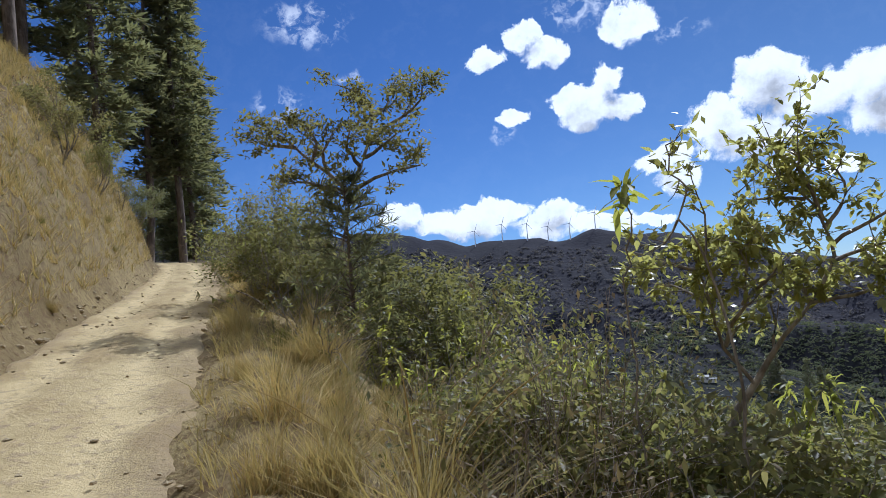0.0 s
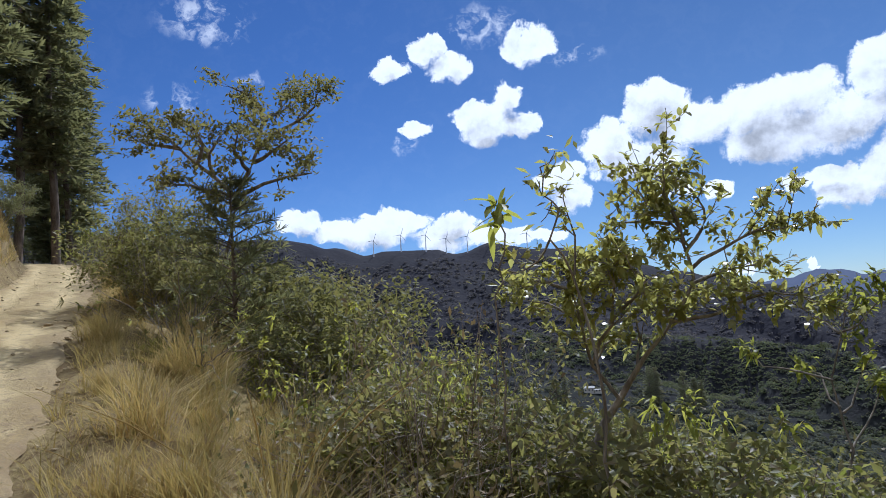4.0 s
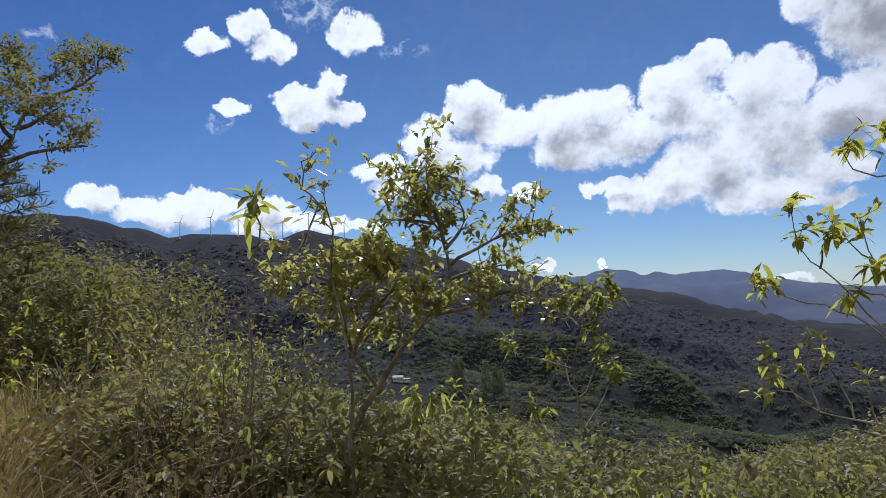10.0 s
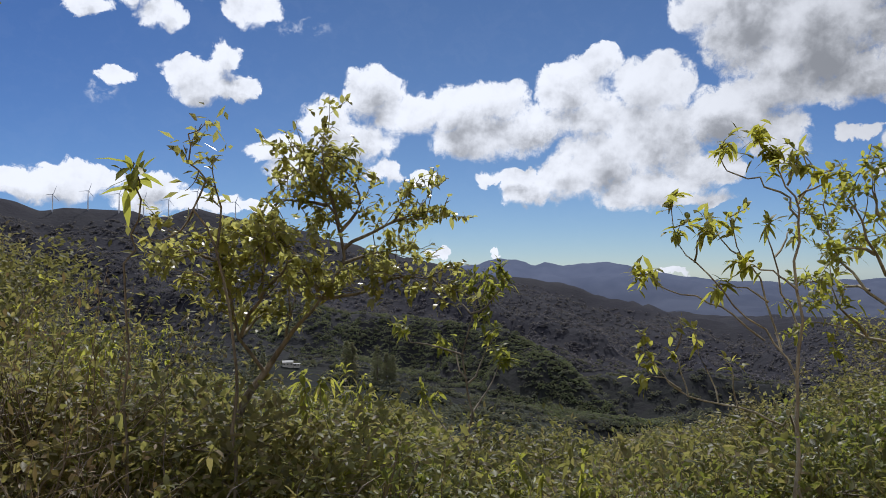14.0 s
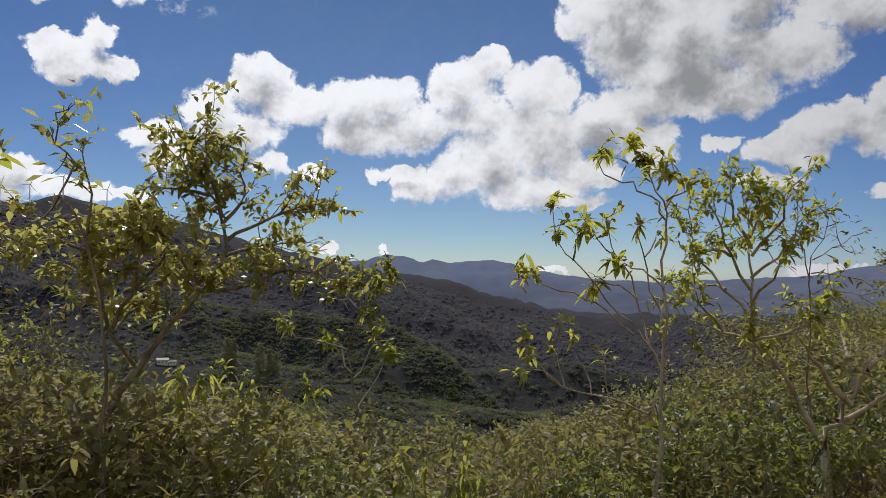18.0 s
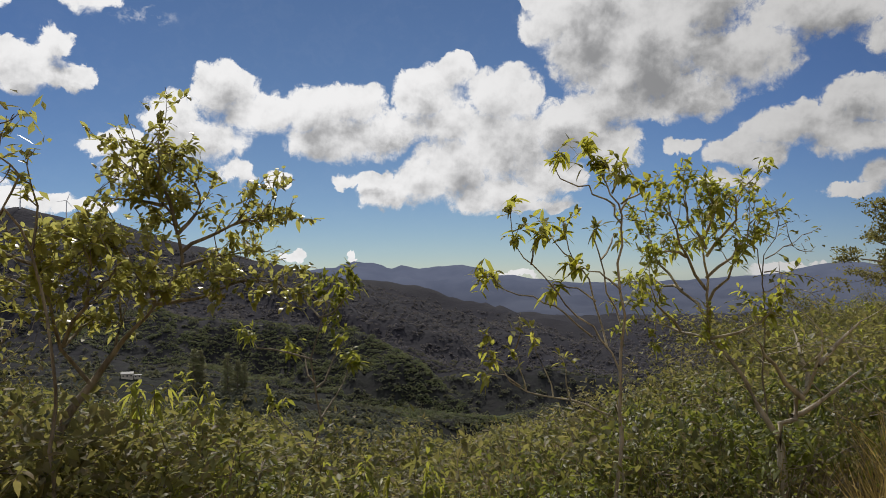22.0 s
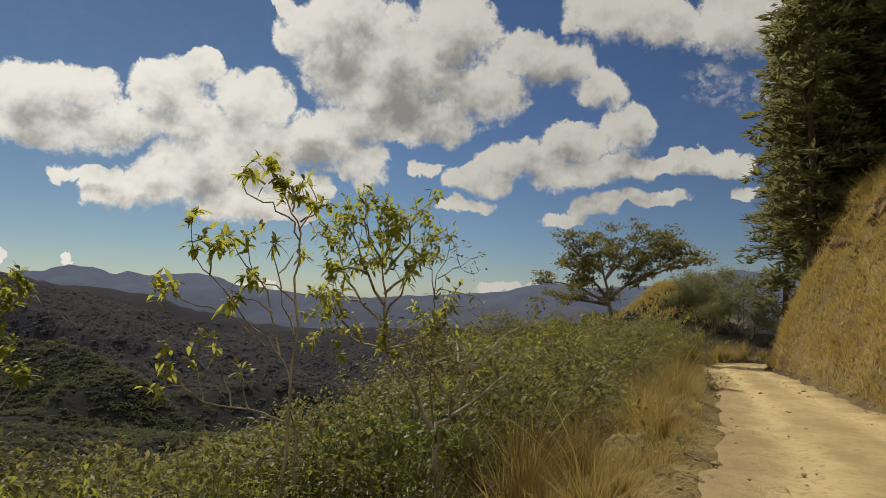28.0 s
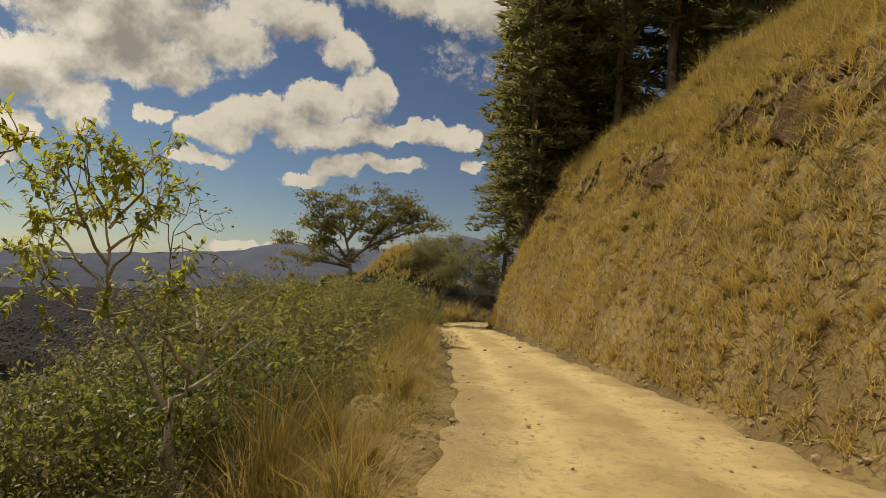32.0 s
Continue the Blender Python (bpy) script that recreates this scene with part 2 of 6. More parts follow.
def earthy(name, cols, scale, rough=0.95, bump=0.4, fine=14.0, depth=0.04):
    """Loose matter in three tones: a broad mottle, a finer one, and a grain in relief."""
    m, nt = material(name)
    p = node(nt, "ShaderNodeTexCoord").outputs["Object"]
    a = smooth(nt, fbm(nt, p, scale, 6, 0.6), 0.36, 0.64)
    b = smooth(nt, fbm(nt, p, scale * fine, 5, 0.65), 0.38, 0.66)
    c = blend(nt, a, rgb(cols[0]), rgb(cols[1]))
    c = blend(nt, calc(nt, "MULTIPLY", b, 0.65), c, rgb(cols[2]))
    grain = calc(nt, "ADD", fbm(nt, p, scale * fine * 2.2, 6, 0.7), calc(nt, "MULTIPLY", b, 0.6))
    bm = node(nt, "ShaderNodeBump", {"Height": grain, "Strength": bump, "Distance": depth})
    s = node(nt, "ShaderNodeBsdfPrincipled", {"Base Color": c, "Roughness": rough, "Specular IOR Level": 0.2, "Normal": bm.outputs[0]})
    node(nt, "ShaderNodeOutputMaterial", {0: s.outputs[0]})
    return m


def leafy(name, dark, light, odd, gloss=0.45, through=0.4, odd_share=0.12, spec=0.4):
    """Leaves that differ one from another and let light through."""
    m, nt = material(name)
    isl = node(nt, "ShaderNodeNewGeometry").outputs["Random Per Island"]
    ob = node(nt, "ShaderNodeObjectInfo").outputs["Random"]
    p = node(nt, "ShaderNodeTexCoord").outputs["Object"]
    patch = fbm(nt, p, 1.3, 3)
    mixv = calc(nt, "ADD", calc(nt, "MULTIPLY", isl, 0.6), calc(nt, "MULTIPLY", calc(nt, "SUBTRACT", calc(nt, "ADD", patch, calc(nt, "MULTIPLY", ob, 1.5)), 1.0), 0.65), 0, True)
    c = blend(nt, mixv, rgb(dark), rgb(light))
    pick = calc(nt, "FRACT", calc(nt, "MULTIPLY", isl, 37.7))
    c = blend(nt, calc(nt, "LESS_THAN", pick, odd_share), c, rgb(odd))
    sere = calc(nt, "GREATER_THAN", calc(nt, "FRACT", calc(nt, "MULTIPLY", ob, 7.3)), 0.7)
    c = blend(nt, calc(nt, "MULTIPLY", sere, 0.45), c, rgb(odd))
    vein = fbm(nt, p, 60.0, 2)
    c = blend(nt, calc(nt, "MULTIPLY", vein, 0.35), c, rgb([v * 0.6 for v in dark]))
    s = node(nt, "ShaderNodeBsdfPrincipled", {"Base Color": c, "Roughness": gloss, "Specular IOR Level": spec})
    t = node(nt, "ShaderNodeBsdfTranslucent", {0: blend(nt, 0.5, c, rgb((light[0] * 1.6, light[1] * 1.5, light[2] * 0.9)))})
    mx = node(nt, "ShaderNodeMixShader", {0: through, 1: s.outputs[0], 2: t.outputs[0]})
    node(nt, "ShaderNodeOutputMaterial", {0: mx.outputs[0]})
    return m


def barky(name, a, b, scale=9.0):
    m, nt = material(name)
    p = node(nt, "ShaderNodeTexCoord").outputs["Object"]
    v = node(nt, "ShaderNodeMapping", {"Vector": p, "Scale": (1, 1, 0.25)}).outputs[0]
    k = smooth(nt, fbm(nt, v, scale, 6, 0.65), 0.35, 0.65)
    spots = smooth(nt, fbm(nt, p, scale * 0.5, 3), 0.55, 0.7)
    c = blend(nt, k, rgb(a), rgb(b))
    c = blend(nt, calc(nt, "MULTIPLY", spots, 0.5), c, rgb([min(1, x * 1.5) for x in b]))
    bm = node(nt, "ShaderNodeBump", {"Height": k, "Strength": 0.5, "Distance": 0.02})
    s = node(nt, "ShaderNodeBsdfPrincipled", {"Base Color": c, "Roughness": 0.85, "Specular IOR Level": 0.25, "Normal": bm.outputs[0]})
    node(nt, "ShaderNodeOutputMaterial", {0: s.outputs[0]})
    return m


def plain(name, col, rough=0.5, metal=0.0, vary=0.15, scale=6.0):
    m, nt = material(name)
    p = node(nt, "ShaderNodeTexCoord").outputs["Object"]
    c = blend(nt, fbm(nt, p, scale, 5), rgb([x * (1 - vary) for x in col]), rgb([min(1, x * (1 + vary)) for x in col]))
    s = node(nt, "ShaderNodeBsdfPrincipled", {"Base Color": c, "Roughness": rough, "Metallic": metal})
    node(nt, "ShaderNodeOutputMaterial", {0: s.outputs[0]})
    return m



def road_dirt():
    """Packed earth: pale dusty wheel tracks, a stonier crown and loose brown margins, all broken up."""
    m, nt = material("packed_dirt")
    p = node(nt, "ShaderNodeTexCoord").outputs["Object"]
    v = node(nt, "ShaderNodeAttribute", attribute_name="across").outputs["Fac"]
    wob = calc(nt, "MULTIPLY", calc(nt, "SUBTRACT", fbm(nt, p, 0.8, 5, 0.6), 0.5), 0.9)
    side = calc(nt, "ABSOLUTE", calc(nt, "ADD", v, wob))
    track = calc(nt, "SUBTRACT", 1.0, smooth(nt, calc(nt, "ABSOLUTE", calc(nt, "SUBTRACT", side, 0.46)), 0.05, 0.30))
    n1, n2, n3 = fbm(nt, p, 0.6, 6, 0.6), fbm(nt, p, 7.0, 6, 0.68), fbm(nt, p, 42.0, 5, 0.7)
    c = blend(nt, smooth(nt, n1, 0.38, 0.62), rgb((0.43, 0.32, 0.155)), rgb((0.55, 0.43, 0.22)))
    loose = calc(nt, "MULTIPLY", smooth(nt, calc(nt, "ADD", v, wob), -0.42, -0.72), smooth(nt, n3, 0.42, 0.58))
    c = blend(nt, calc(nt, "MULTIPLY", track, 0.75), c, rgb((0.68, 0.54, 0.285)))
    c = blend(nt, calc(nt, "MULTIPLY", smooth(nt, n2, 0.50, 0.66), 0.7), c, rgb((0.36, 0.265, 0.165)))
    c = blend(nt, calc(nt, "MULTIPLY", smooth(nt, side, 0.74, 1.05), 0.6), c, rgb((0.34, 0.25, 0.145)))
    c = blend(nt, calc(nt, "MULTIPLY", smooth(nt, n3, 0.55, 0.7), 0.5), c, rgb((0.63, 0.54, 0.41)))
    pebble = node(nt, "ShaderNodeTexVoronoi", {"Vector": p, "Scale": 26.0, "Detail": 1.0}, feature="F1")
    c = blend(nt, calc(nt, "MULTIPLY", calc(nt, "LESS_THAN", pebble.outputs["Distance"], 0.23), 0.55), c, blend(nt, n3, rgb((0.30, 0.22, 0.12)), rgb((0.74, 0.63, 0.42))))
    c = blend(nt, calc(nt, "MULTIPLY", loose, 0.6), c, rgb((0.29, 0.22, 0.125)))
    h = calc(nt, "ADD", calc(nt, "MULTIPLY", n2, 1.2), calc(nt, "MULTIPLY", n3, 0.5))
    bm = node(nt, "ShaderNodeBump", {"Height": h, "Strength": 0.8, "Distance": 0.05})
    s = node(nt, "ShaderNodeBsdfPrincipled", {"Base Color": c, "Roughness": 0.95, "Specular IOR Level": 0.2, "Normal": bm.outputs[0]})
    node(nt, "ShaderNodeOutputMaterial", {0: s.outputs[0]})
    return m


M_ROAD = road_dirt()
M_STONE = earthy("road_stone", [(0.42, 0.33, 0.19), (0.54, 0.44, 0.28), (0.28, 0.21, 0.12)], 5.0, bump=0.5)
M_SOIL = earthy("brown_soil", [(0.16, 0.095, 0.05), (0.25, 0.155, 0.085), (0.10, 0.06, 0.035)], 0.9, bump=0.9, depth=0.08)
M_STRAW = leafy("dry_grass", (0.32, 0.24, 0.105), (0.67, 0.53, 0.245), (0.21, 0.20, 0.08), 0.7, 0.3, 0.18, 0.2)
M_GREENGRASS = leafy("green_grass", (0.09, 0.11, 0.025), (0.26, 0.25, 0.06), (0.42, 0.32, 0.13), 0.6, 0.35, 0.25, 0.25)
M_LEAF = leafy("shrub_leaf", (0.085, 0.09, 0.042), (0.275, 0.275, 0.105), (0.31, 0.24, 0.14), 0.45, 0.58, 0.2, 0.3)
M_LEAF_LIME = leafy("lime_leaf", (0.10, 0.125, 0.026), (0.38, 0.40, 0.095), (0.50, 0.44, 0.11), 0.42, 0.72, 0.12)
M_LEAF_GREEN = leafy("green_leaf", (0.06, 0.08, 0.02), (0.22, 0.25, 0.06), (0.30, 0.26, 0.09), 0.42, 0.58, 0.14)
M_LEAF_GLOSS = leafy("glossy_leaf", (0.12, 0.13, 0.065), (0.36, 0.385, 0.17), (0.54, 0.44, 0.09), 0.26, 0.7, 0.10, 0.8)
M_LEAF_DRY = leafy("withered_leaf", (0.17, 0.125, 0.075), (0.34, 0.26, 0.16), (0.10, 0.12, 0.03), 0.7, 0.25, 0.3)
M_LEAF_FINE = leafy("feathery_leaf", (0.125, 0.13, 0.05), (0.26, 0.255, 0.105), (0.26, 0.22, 0.09), 0.6, 0.5, 0.15)
M_NEEDLE = leafy("conifer_needle", (0.14, 0.148, 0.085), (0.28, 0.29, 0.155), (0.18, 0.14, 0.085), 0.6, 0.48, 0.1)
M_BARK = barky("grey_bark", (0.15, 0.125, 0.098), (0.34, 0.295, 0.24))
M_BARK_PALE = barky("pale_bark", (0.26, 0.22, 0.17), (0.50, 0.45, 0.37))
M_BARK_DARK = barky("dark_bark", (0.10, 0.075, 0.055), (0.22, 0.17, 0.13), 5.0)
M_TWIG = barky("dry_twig", (0.23, 0.175, 0.135), (0.43, 0.36, 0.29), 20.0)
M_WHITE = plain("white_paint", (0.78, 0.78, 0.78), 0.4)
M_ROOF = plain("sheet_roof", (0.24, 0.24, 0.23), 0.6, 0.0)
M_WALL = plain("house_wall", (0.55, 0.50, 0.42), 0.8)
M_DARK = plain("window_dark", (0.03, 0.035, 0.04), 0.2)
M_WOODS = leafy("valley_foliage", (0.105, 0.113, 0.088), (0.19, 0.20, 0.13), (0.14, 0.118, 0.08), 0.9, 0.35, 0.1, 0.1)
# purple-blue in these leaves stands in for haze over distant woods
M_WOODS_HAZED = leafy("hazed_foliage", (0.105, 0.10, 0.135), (0.155, 0.152, 0.172), (0.15, 0.135, 0.14), 0.95, 0.35, 0.1, 0.05)
# green scrub whose colour also carries the sunlit look of the spur
M_WOODS_GREEN_LIT = leafy("lit_spur_foliage", (0.11, 0.13, 0.08), (0.18, 0.205, 0.11), (0.18, 0.165, 0.10), 0.9, 0.4, 0.1, 0.1)
M_WOODS_PALE = leafy("pale_scrub", (0.11, 0.115, 0.055), (0.18, 0.185, 0.085), (0.18, 0.14, 0.085), 0.9, 0.4, 0.12, 0.1)


def land():
    """Grass and scrub on the open land: dry straw on the roadside slopes, green and dull brown farther off; past it
    ground coloured bluish in place of haze.
    """
    m, nt = material("land")
    p = node(nt, "ShaderNodeTexCoord").outputs["Object"]
    q = node(nt, "ShaderNodeSeparateXYZ", {0: p})
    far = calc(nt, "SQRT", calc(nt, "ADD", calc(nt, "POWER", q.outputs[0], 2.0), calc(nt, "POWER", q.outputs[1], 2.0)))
    n1, n2, n3 = fbm(nt, p, 0.45, 6, 0.6), fbm(nt, p, 9.0, 6, 0.65), fbm(nt, p, 0.011, 6, 0.6)
    near = blend(nt, smooth(nt, n1, 0.35, 0.65), rgb((0.21, 0.155, 0.074)), rgb((0.34, 0.265, 0.125)))
    near = blend(nt, calc(nt, "MULTIPLY", smooth(nt, n2, 0.46, 0.64), 0.8), near, rgb((0.15, 0.095, 0.052)))
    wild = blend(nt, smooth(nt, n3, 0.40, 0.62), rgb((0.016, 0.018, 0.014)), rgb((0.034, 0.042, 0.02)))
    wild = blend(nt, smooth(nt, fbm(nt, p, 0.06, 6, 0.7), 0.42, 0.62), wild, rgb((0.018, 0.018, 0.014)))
    # distant ground tinted bluish, haze put into its colour
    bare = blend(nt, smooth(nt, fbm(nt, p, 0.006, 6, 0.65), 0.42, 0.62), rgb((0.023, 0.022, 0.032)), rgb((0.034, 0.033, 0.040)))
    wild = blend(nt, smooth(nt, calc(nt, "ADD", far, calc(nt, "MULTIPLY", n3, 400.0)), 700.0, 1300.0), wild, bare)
    cell = node(nt, "ShaderNodeTexVoronoi", {"Vector": p, "Scale": 0.10, "Detail": 2.0}, feature="F1").outputs["Distance"]
    wild = blend(nt, calc(nt, "MULTIPLY", smooth(nt, cell, 0.25, 0.9), 0.4), wild, rgb((0.022, 0.022, 0.026)))
    # leaf litter below the road, darkened to stand in for shade between shrubs
    shaded_litter = blend(nt, smooth(nt, n2, 0.42, 0.62), rgb((0.075, 0.052, 0.034)), rgb((0.16, 0.12, 0.07)))
    near = blend(nt, smooth(nt, calc(nt, "ADD", q.outputs[2], n1), 0.1, -0.9), near, shaded_litter)
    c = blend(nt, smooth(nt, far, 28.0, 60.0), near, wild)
    crowns = calc(nt, "MULTIPLY", calc(nt, "MULTIPLY", cell, -1.2), smooth(nt, far, 60.0, 160.0))
    bm = node(nt, "ShaderNodeBump", {"Height": calc(nt, "ADD", calc(nt, "MULTIPLY", n2, 0.1), crowns), "Strength": 0.8, "Distance": 1.0})
    s = node(nt, "ShaderNodeBsdfPrincipled", {"Base Color": c, "Roughness": 0.95, "Specular IOR Level": 0.1, "Normal": bm.outputs[0]})
    node(nt, "ShaderNodeOutputMaterial", {0: s.outputs[0]})
    return m


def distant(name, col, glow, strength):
    """Far range: a plain backdrop, the blue air's haze put in as faint emission."""
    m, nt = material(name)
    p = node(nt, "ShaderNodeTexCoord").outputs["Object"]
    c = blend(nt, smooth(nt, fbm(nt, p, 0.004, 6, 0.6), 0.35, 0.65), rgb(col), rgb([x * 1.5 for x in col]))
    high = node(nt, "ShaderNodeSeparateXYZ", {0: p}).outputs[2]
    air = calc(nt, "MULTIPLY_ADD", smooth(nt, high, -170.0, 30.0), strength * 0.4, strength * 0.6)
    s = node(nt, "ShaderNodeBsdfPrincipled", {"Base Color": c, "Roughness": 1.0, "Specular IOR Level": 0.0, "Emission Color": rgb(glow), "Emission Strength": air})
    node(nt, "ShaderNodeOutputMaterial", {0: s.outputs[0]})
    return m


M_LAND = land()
M_RANGE = distant("hazed_range", (0.04, 0.042, 0.05), (0.16, 0.20, 0.33), 0.46)

# ---------------------------------------------------------------- mesh helpers
def mesh_from(name, verts, tris, mats, index=None, flat=False):
    me = bpy.data.meshes.new(name)
    verts, tris = np.asarray(verts, np.float32), np.asarray(tris, np.int32)
    k = tris.shape[1]
    me.vertices.add(len(verts))
    me.vertices.foreach_set("co", verts.ravel())
    me.loops.add(tris.size)
    me.loops.foreach_set("vertex_index", tris.ravel())
    me.polygons.add(len(tris))
    me.polygons.foreach_set("loop_start", np.arange(0, tris.size, k, dtype=np.int32))
    for m in (mats if isinstance(mats, (list, tuple)) else [mats]):
        me.materials.append(m)
    if index is not None:
        me.polygons.foreach_set("material_index", np.asarray(index, np.int32))
    me.polygons.foreach_set("use_smooth", np.full(len(tris), not flat))
    me.update(calc_edges=True)
    return me


def part(name, geo, mat, parent, label="", flat=False):
    """Links geometry (verts, faces) or a bmesh as one mesh object under a thing."""
    if isinstance(geo, bmesh.types.BMesh):
        me = bpy.data.meshes.new(name)
        geo.to_mesh(me)
        geo.free()
        me.materials.append(mat)
    else:
        me = mesh_from(name, geo[0], geo[1], mat, flat=flat)
    ob = new(name, me)
    ob.parent = parent
    return tagged(ob, label)


def joined(pieces):
    vs, fs, n = [], [], 0
    for v, f in pieces:
        vs.append(v)
        fs.append(np.asarray(f) + n)
        n += len(v)
    return np.concatenate(vs), np.concatenate(fs)


def unit(v):
    return v / np.maximum(np.linalg.norm(v, axis=-1, keepdims=True), 1e-9)


def tube(pts, radii, sides=6):
    """A tapered limb along points."""
    pts, radii = np.asarray(pts, float), np.asarray(radii, float)
    d = unit(np.gradient(pts, axis=0))
    ref = np.where(np.abs(d[:, 2:3]) > 0.9, [[1.0, 0, 0]], [[0, 0, 1.0]])
    a = unit(np.cross(d, ref))
    b = np.cross(d, a)
    ang = np.linspace(0, 2 * np.pi, sides, endpoint=False)
    ring = a[:, None] * np.cos(ang)[None, :, None] + b[:, None] * np.sin(ang)[None, :, None]
    v = (pts[:, None] + ring * radii[:, None, None]).reshape(-1, 3)
    f = []
    for i in range(len(pts) - 1):
        for j in range(sides):
            k = (j + 1) % sides
            p, q, r, s = i * sides + j, i * sides + k, (i + 1) * sides + k, (i + 1) * sides + j
            f += [(p, q, r), (p, r, s)]
    return v, np.array(f)


def leaves_long(p, d, u, length, width, bend):
    """Lance-shaped leaves with a fold along the rib, drooping by bend."""
    d, s = unit(d), unit(np.cross(d, u))
    u = np.cross(s, d)
    L, W = length[:, None], width[:, None]

    def at(t, side):
        q = p + d * L * t
        q = q + np.array([0, 0, -1.0]) * (bend[:, None] * L * t * t)
        return q + s * W * side + u * W * 0.25 * abs(side)

    v = np.stack([at(0, 0), at(0.3, -0.42), at(0.3, 0.42), at(0.68, -0.36), at(0.68, 0.36), at(1.0, 0)], 1).reshape(-1, 3)
    base = (np.arange(len(p)) * 6)[:, None, None]
    f = base + np.array([(0, 2, 1), (1, 2, 4), (1, 4, 3), (3, 4, 5)])[None]
    return v, f.reshape(-1, 3)


def leaves_small(p, d, u, length, width):
    d, s = unit(d), unit(np.cross(d, u))
    u = np.cross(s, d)
    L, W = length[:, None], width[:, None]
    mid = p + d * L * 0.45 + u * W * 0.18
    v = np.stack([p, mid - s * W * 0.5, p + d * L, mid + s * W * 0.5], 1).reshape(-1, 3)
    f = (np.arange(len(p)) * 4)[:, None, None] + np.array([(0, 3, 2), (0, 2, 1)])[None]
    return v, f.reshape(-1, 3)


def blades(rng, roots, per, height, spread, width, droop=0.6):
    """Tufts of grass: per blades on each root, arching outwards. Five points a blade."""
    n = len(roots) * per
    p = np.repeat(roots, per, 0) + rng.normal(0, 0.03, (n, 3)) * [1, 1, 0]
    a = rng.uniform(0, 2 * np.pi, n)
    lean = rng.uniform(0.1, 1.0, n) * spread
    out = np.stack([np.cos(a), np.sin(a), np.zeros(n)], 1)
    h = np.repeat(height, per) * rng.uniform(0.55, 1.15, n)
    side = np.stack([-np.sin(a + 0.6), np.cos(a + 0.6), np.zeros(n)], 1) * (width * rng.uniform(0.6, 1.3, n))[:, None]
    up = np.array([0, 0, 1.0])

    def at(t):
        return p + out * (lean * h * (t * 0.5 + t * t * 0.9))[:, None] + up * (h * (t - droop * lean * t * t * 0.7))[:, None]

    v = np.stack([at(0) - side, at(0) + side, at(0.5) - side * 0.8, at(0.5) + side * 0.8, at(1.0)], 1).reshape(-1, 3)
    f = (np.arange(n) * 5)[:, None, None] + np.array([(0, 1, 3), (0, 3, 2), (2, 3, 4)])[None]
    return v, f.reshape(-1, 3)


def grow(rng, p, d, length, r, depth, spec, limbs, tips):
    """A limb that wanders, thins and forks; ends are gathered in tips as place and direction."""
    n = max(3, int(length / spec["seg"]))
    pts, dirs = [np.array(p, float)], []
    d = unit(np.array(d, float))
    for i in range(n):
        d = unit(d + rng.normal(0, spec["wander"], 3) + np.array([0, 0, spec["up"]]))
        dirs.append(d)
        pts.append(pts[-1] + d * length / n)
    end = r * spec["taper"] if depth else r * 0.35
    radii = np.linspace(r, end, n + 1)
    limbs.append((pts, radii))
    if depth == 0:
        tips.append((pts[-1], dirs[-1]))
        for i in range(1, n):
            if rng.random() < spec["side_tips"]:
                tips.append((pts[i], unit(dirs[i] + rng.normal(0, 0.7, 3))))
        return
    for k in range(spec["forks"]):
        i = n if k == 0 else int(rng.integers(max(1, int(n * spec["clear"])), n + 1))
        turn = rng.normal(0, 1, 3)
        turn = unit(turn - dirs[min(i, n - 1)] * np.dot(turn, dirs[min(i, n - 1)]))
        nd = unit(dirs[min(i, n - 1)] + turn * spec["angle"] * (0.5 if k == 0 else 1.0))
        grow(rng, pts[i], nd, length * spec["shrink"] * rng.uniform(0.75, 1.15), radii[i] * 0.72, depth - 1, spec, limbs, tips)


def limb_geo(limbs, sides=5, least=0.002):
    return joined([tube(p, np.maximum(r, least), sides if r[0] > 0.012 else 3) for p, r in limbs])


def rosettes(rng, tips, per, length, width, bend, back=0.12, spread=1.0):
    """Whorls of long leaves at the ends of twigs."""
    P = np.repeat(np.array([t[0] for t in tips]), per, 0)
    D = np.repeat(np.array([t[1] for t in tips]), per, 0)
    n = len(P)
    P = P - D * rng.uniform(0, back, n)[:, None]
    d = unit(D * 0.35 + rng.normal(0, 0.62, (n, 3)) * spread + [0, 0, 0.1])
    u = unit(rng.normal(0, 0.25, (n, 3)) + [0, 0, 1.0])
    return leaves_long(P, d, u, length * rng.uniform(0.6, 1.2, n), width * rng.uniform(0.7, 1.2, n), bend * rng.uniform(0.4, 1.4, n))


def sprinkle(rng, tips, per, cloud, length, width, flatten=1.0):
    """Small leaves scattered about the ends of twigs."""
    P = np.repeat(np.array([t[0] for t in tips]), per, 0)
    n = len(P)
    P = P + rng.normal(0, cloud, (n, 3)) * [1, 1, flatten]
    d = unit(rng.normal(0, 1, (n, 3)) * [1, 1, 0.7])
    u = unit(rng.normal(0, 0.5, (n, 3)) + [0, 0, 1.0])
    return leaves_small(P, d, u, length * rng.uniform(0.6, 1.3, n), width * rng.uniform(0.7, 1.2, n))


def thing(name, label, category, group="", loc=(0, 0, 0)):
    ob = new(name)
    ob.location = loc
    ob.empty_display_size = 0.2
    return tagged(ob, label, category, group)


def spot(eye, a, e, r):
    """A place r metres from eye at bearing a (left of +y positive) and height e, in degrees."""
    a, e = radians(a), radians(e)
    return np.array([eye[0] - math.sin(a) * math.cos(e) * r, eye[1] + math.cos(a) * math.cos(e) * r, eye[2] + math.sin(e) * r])

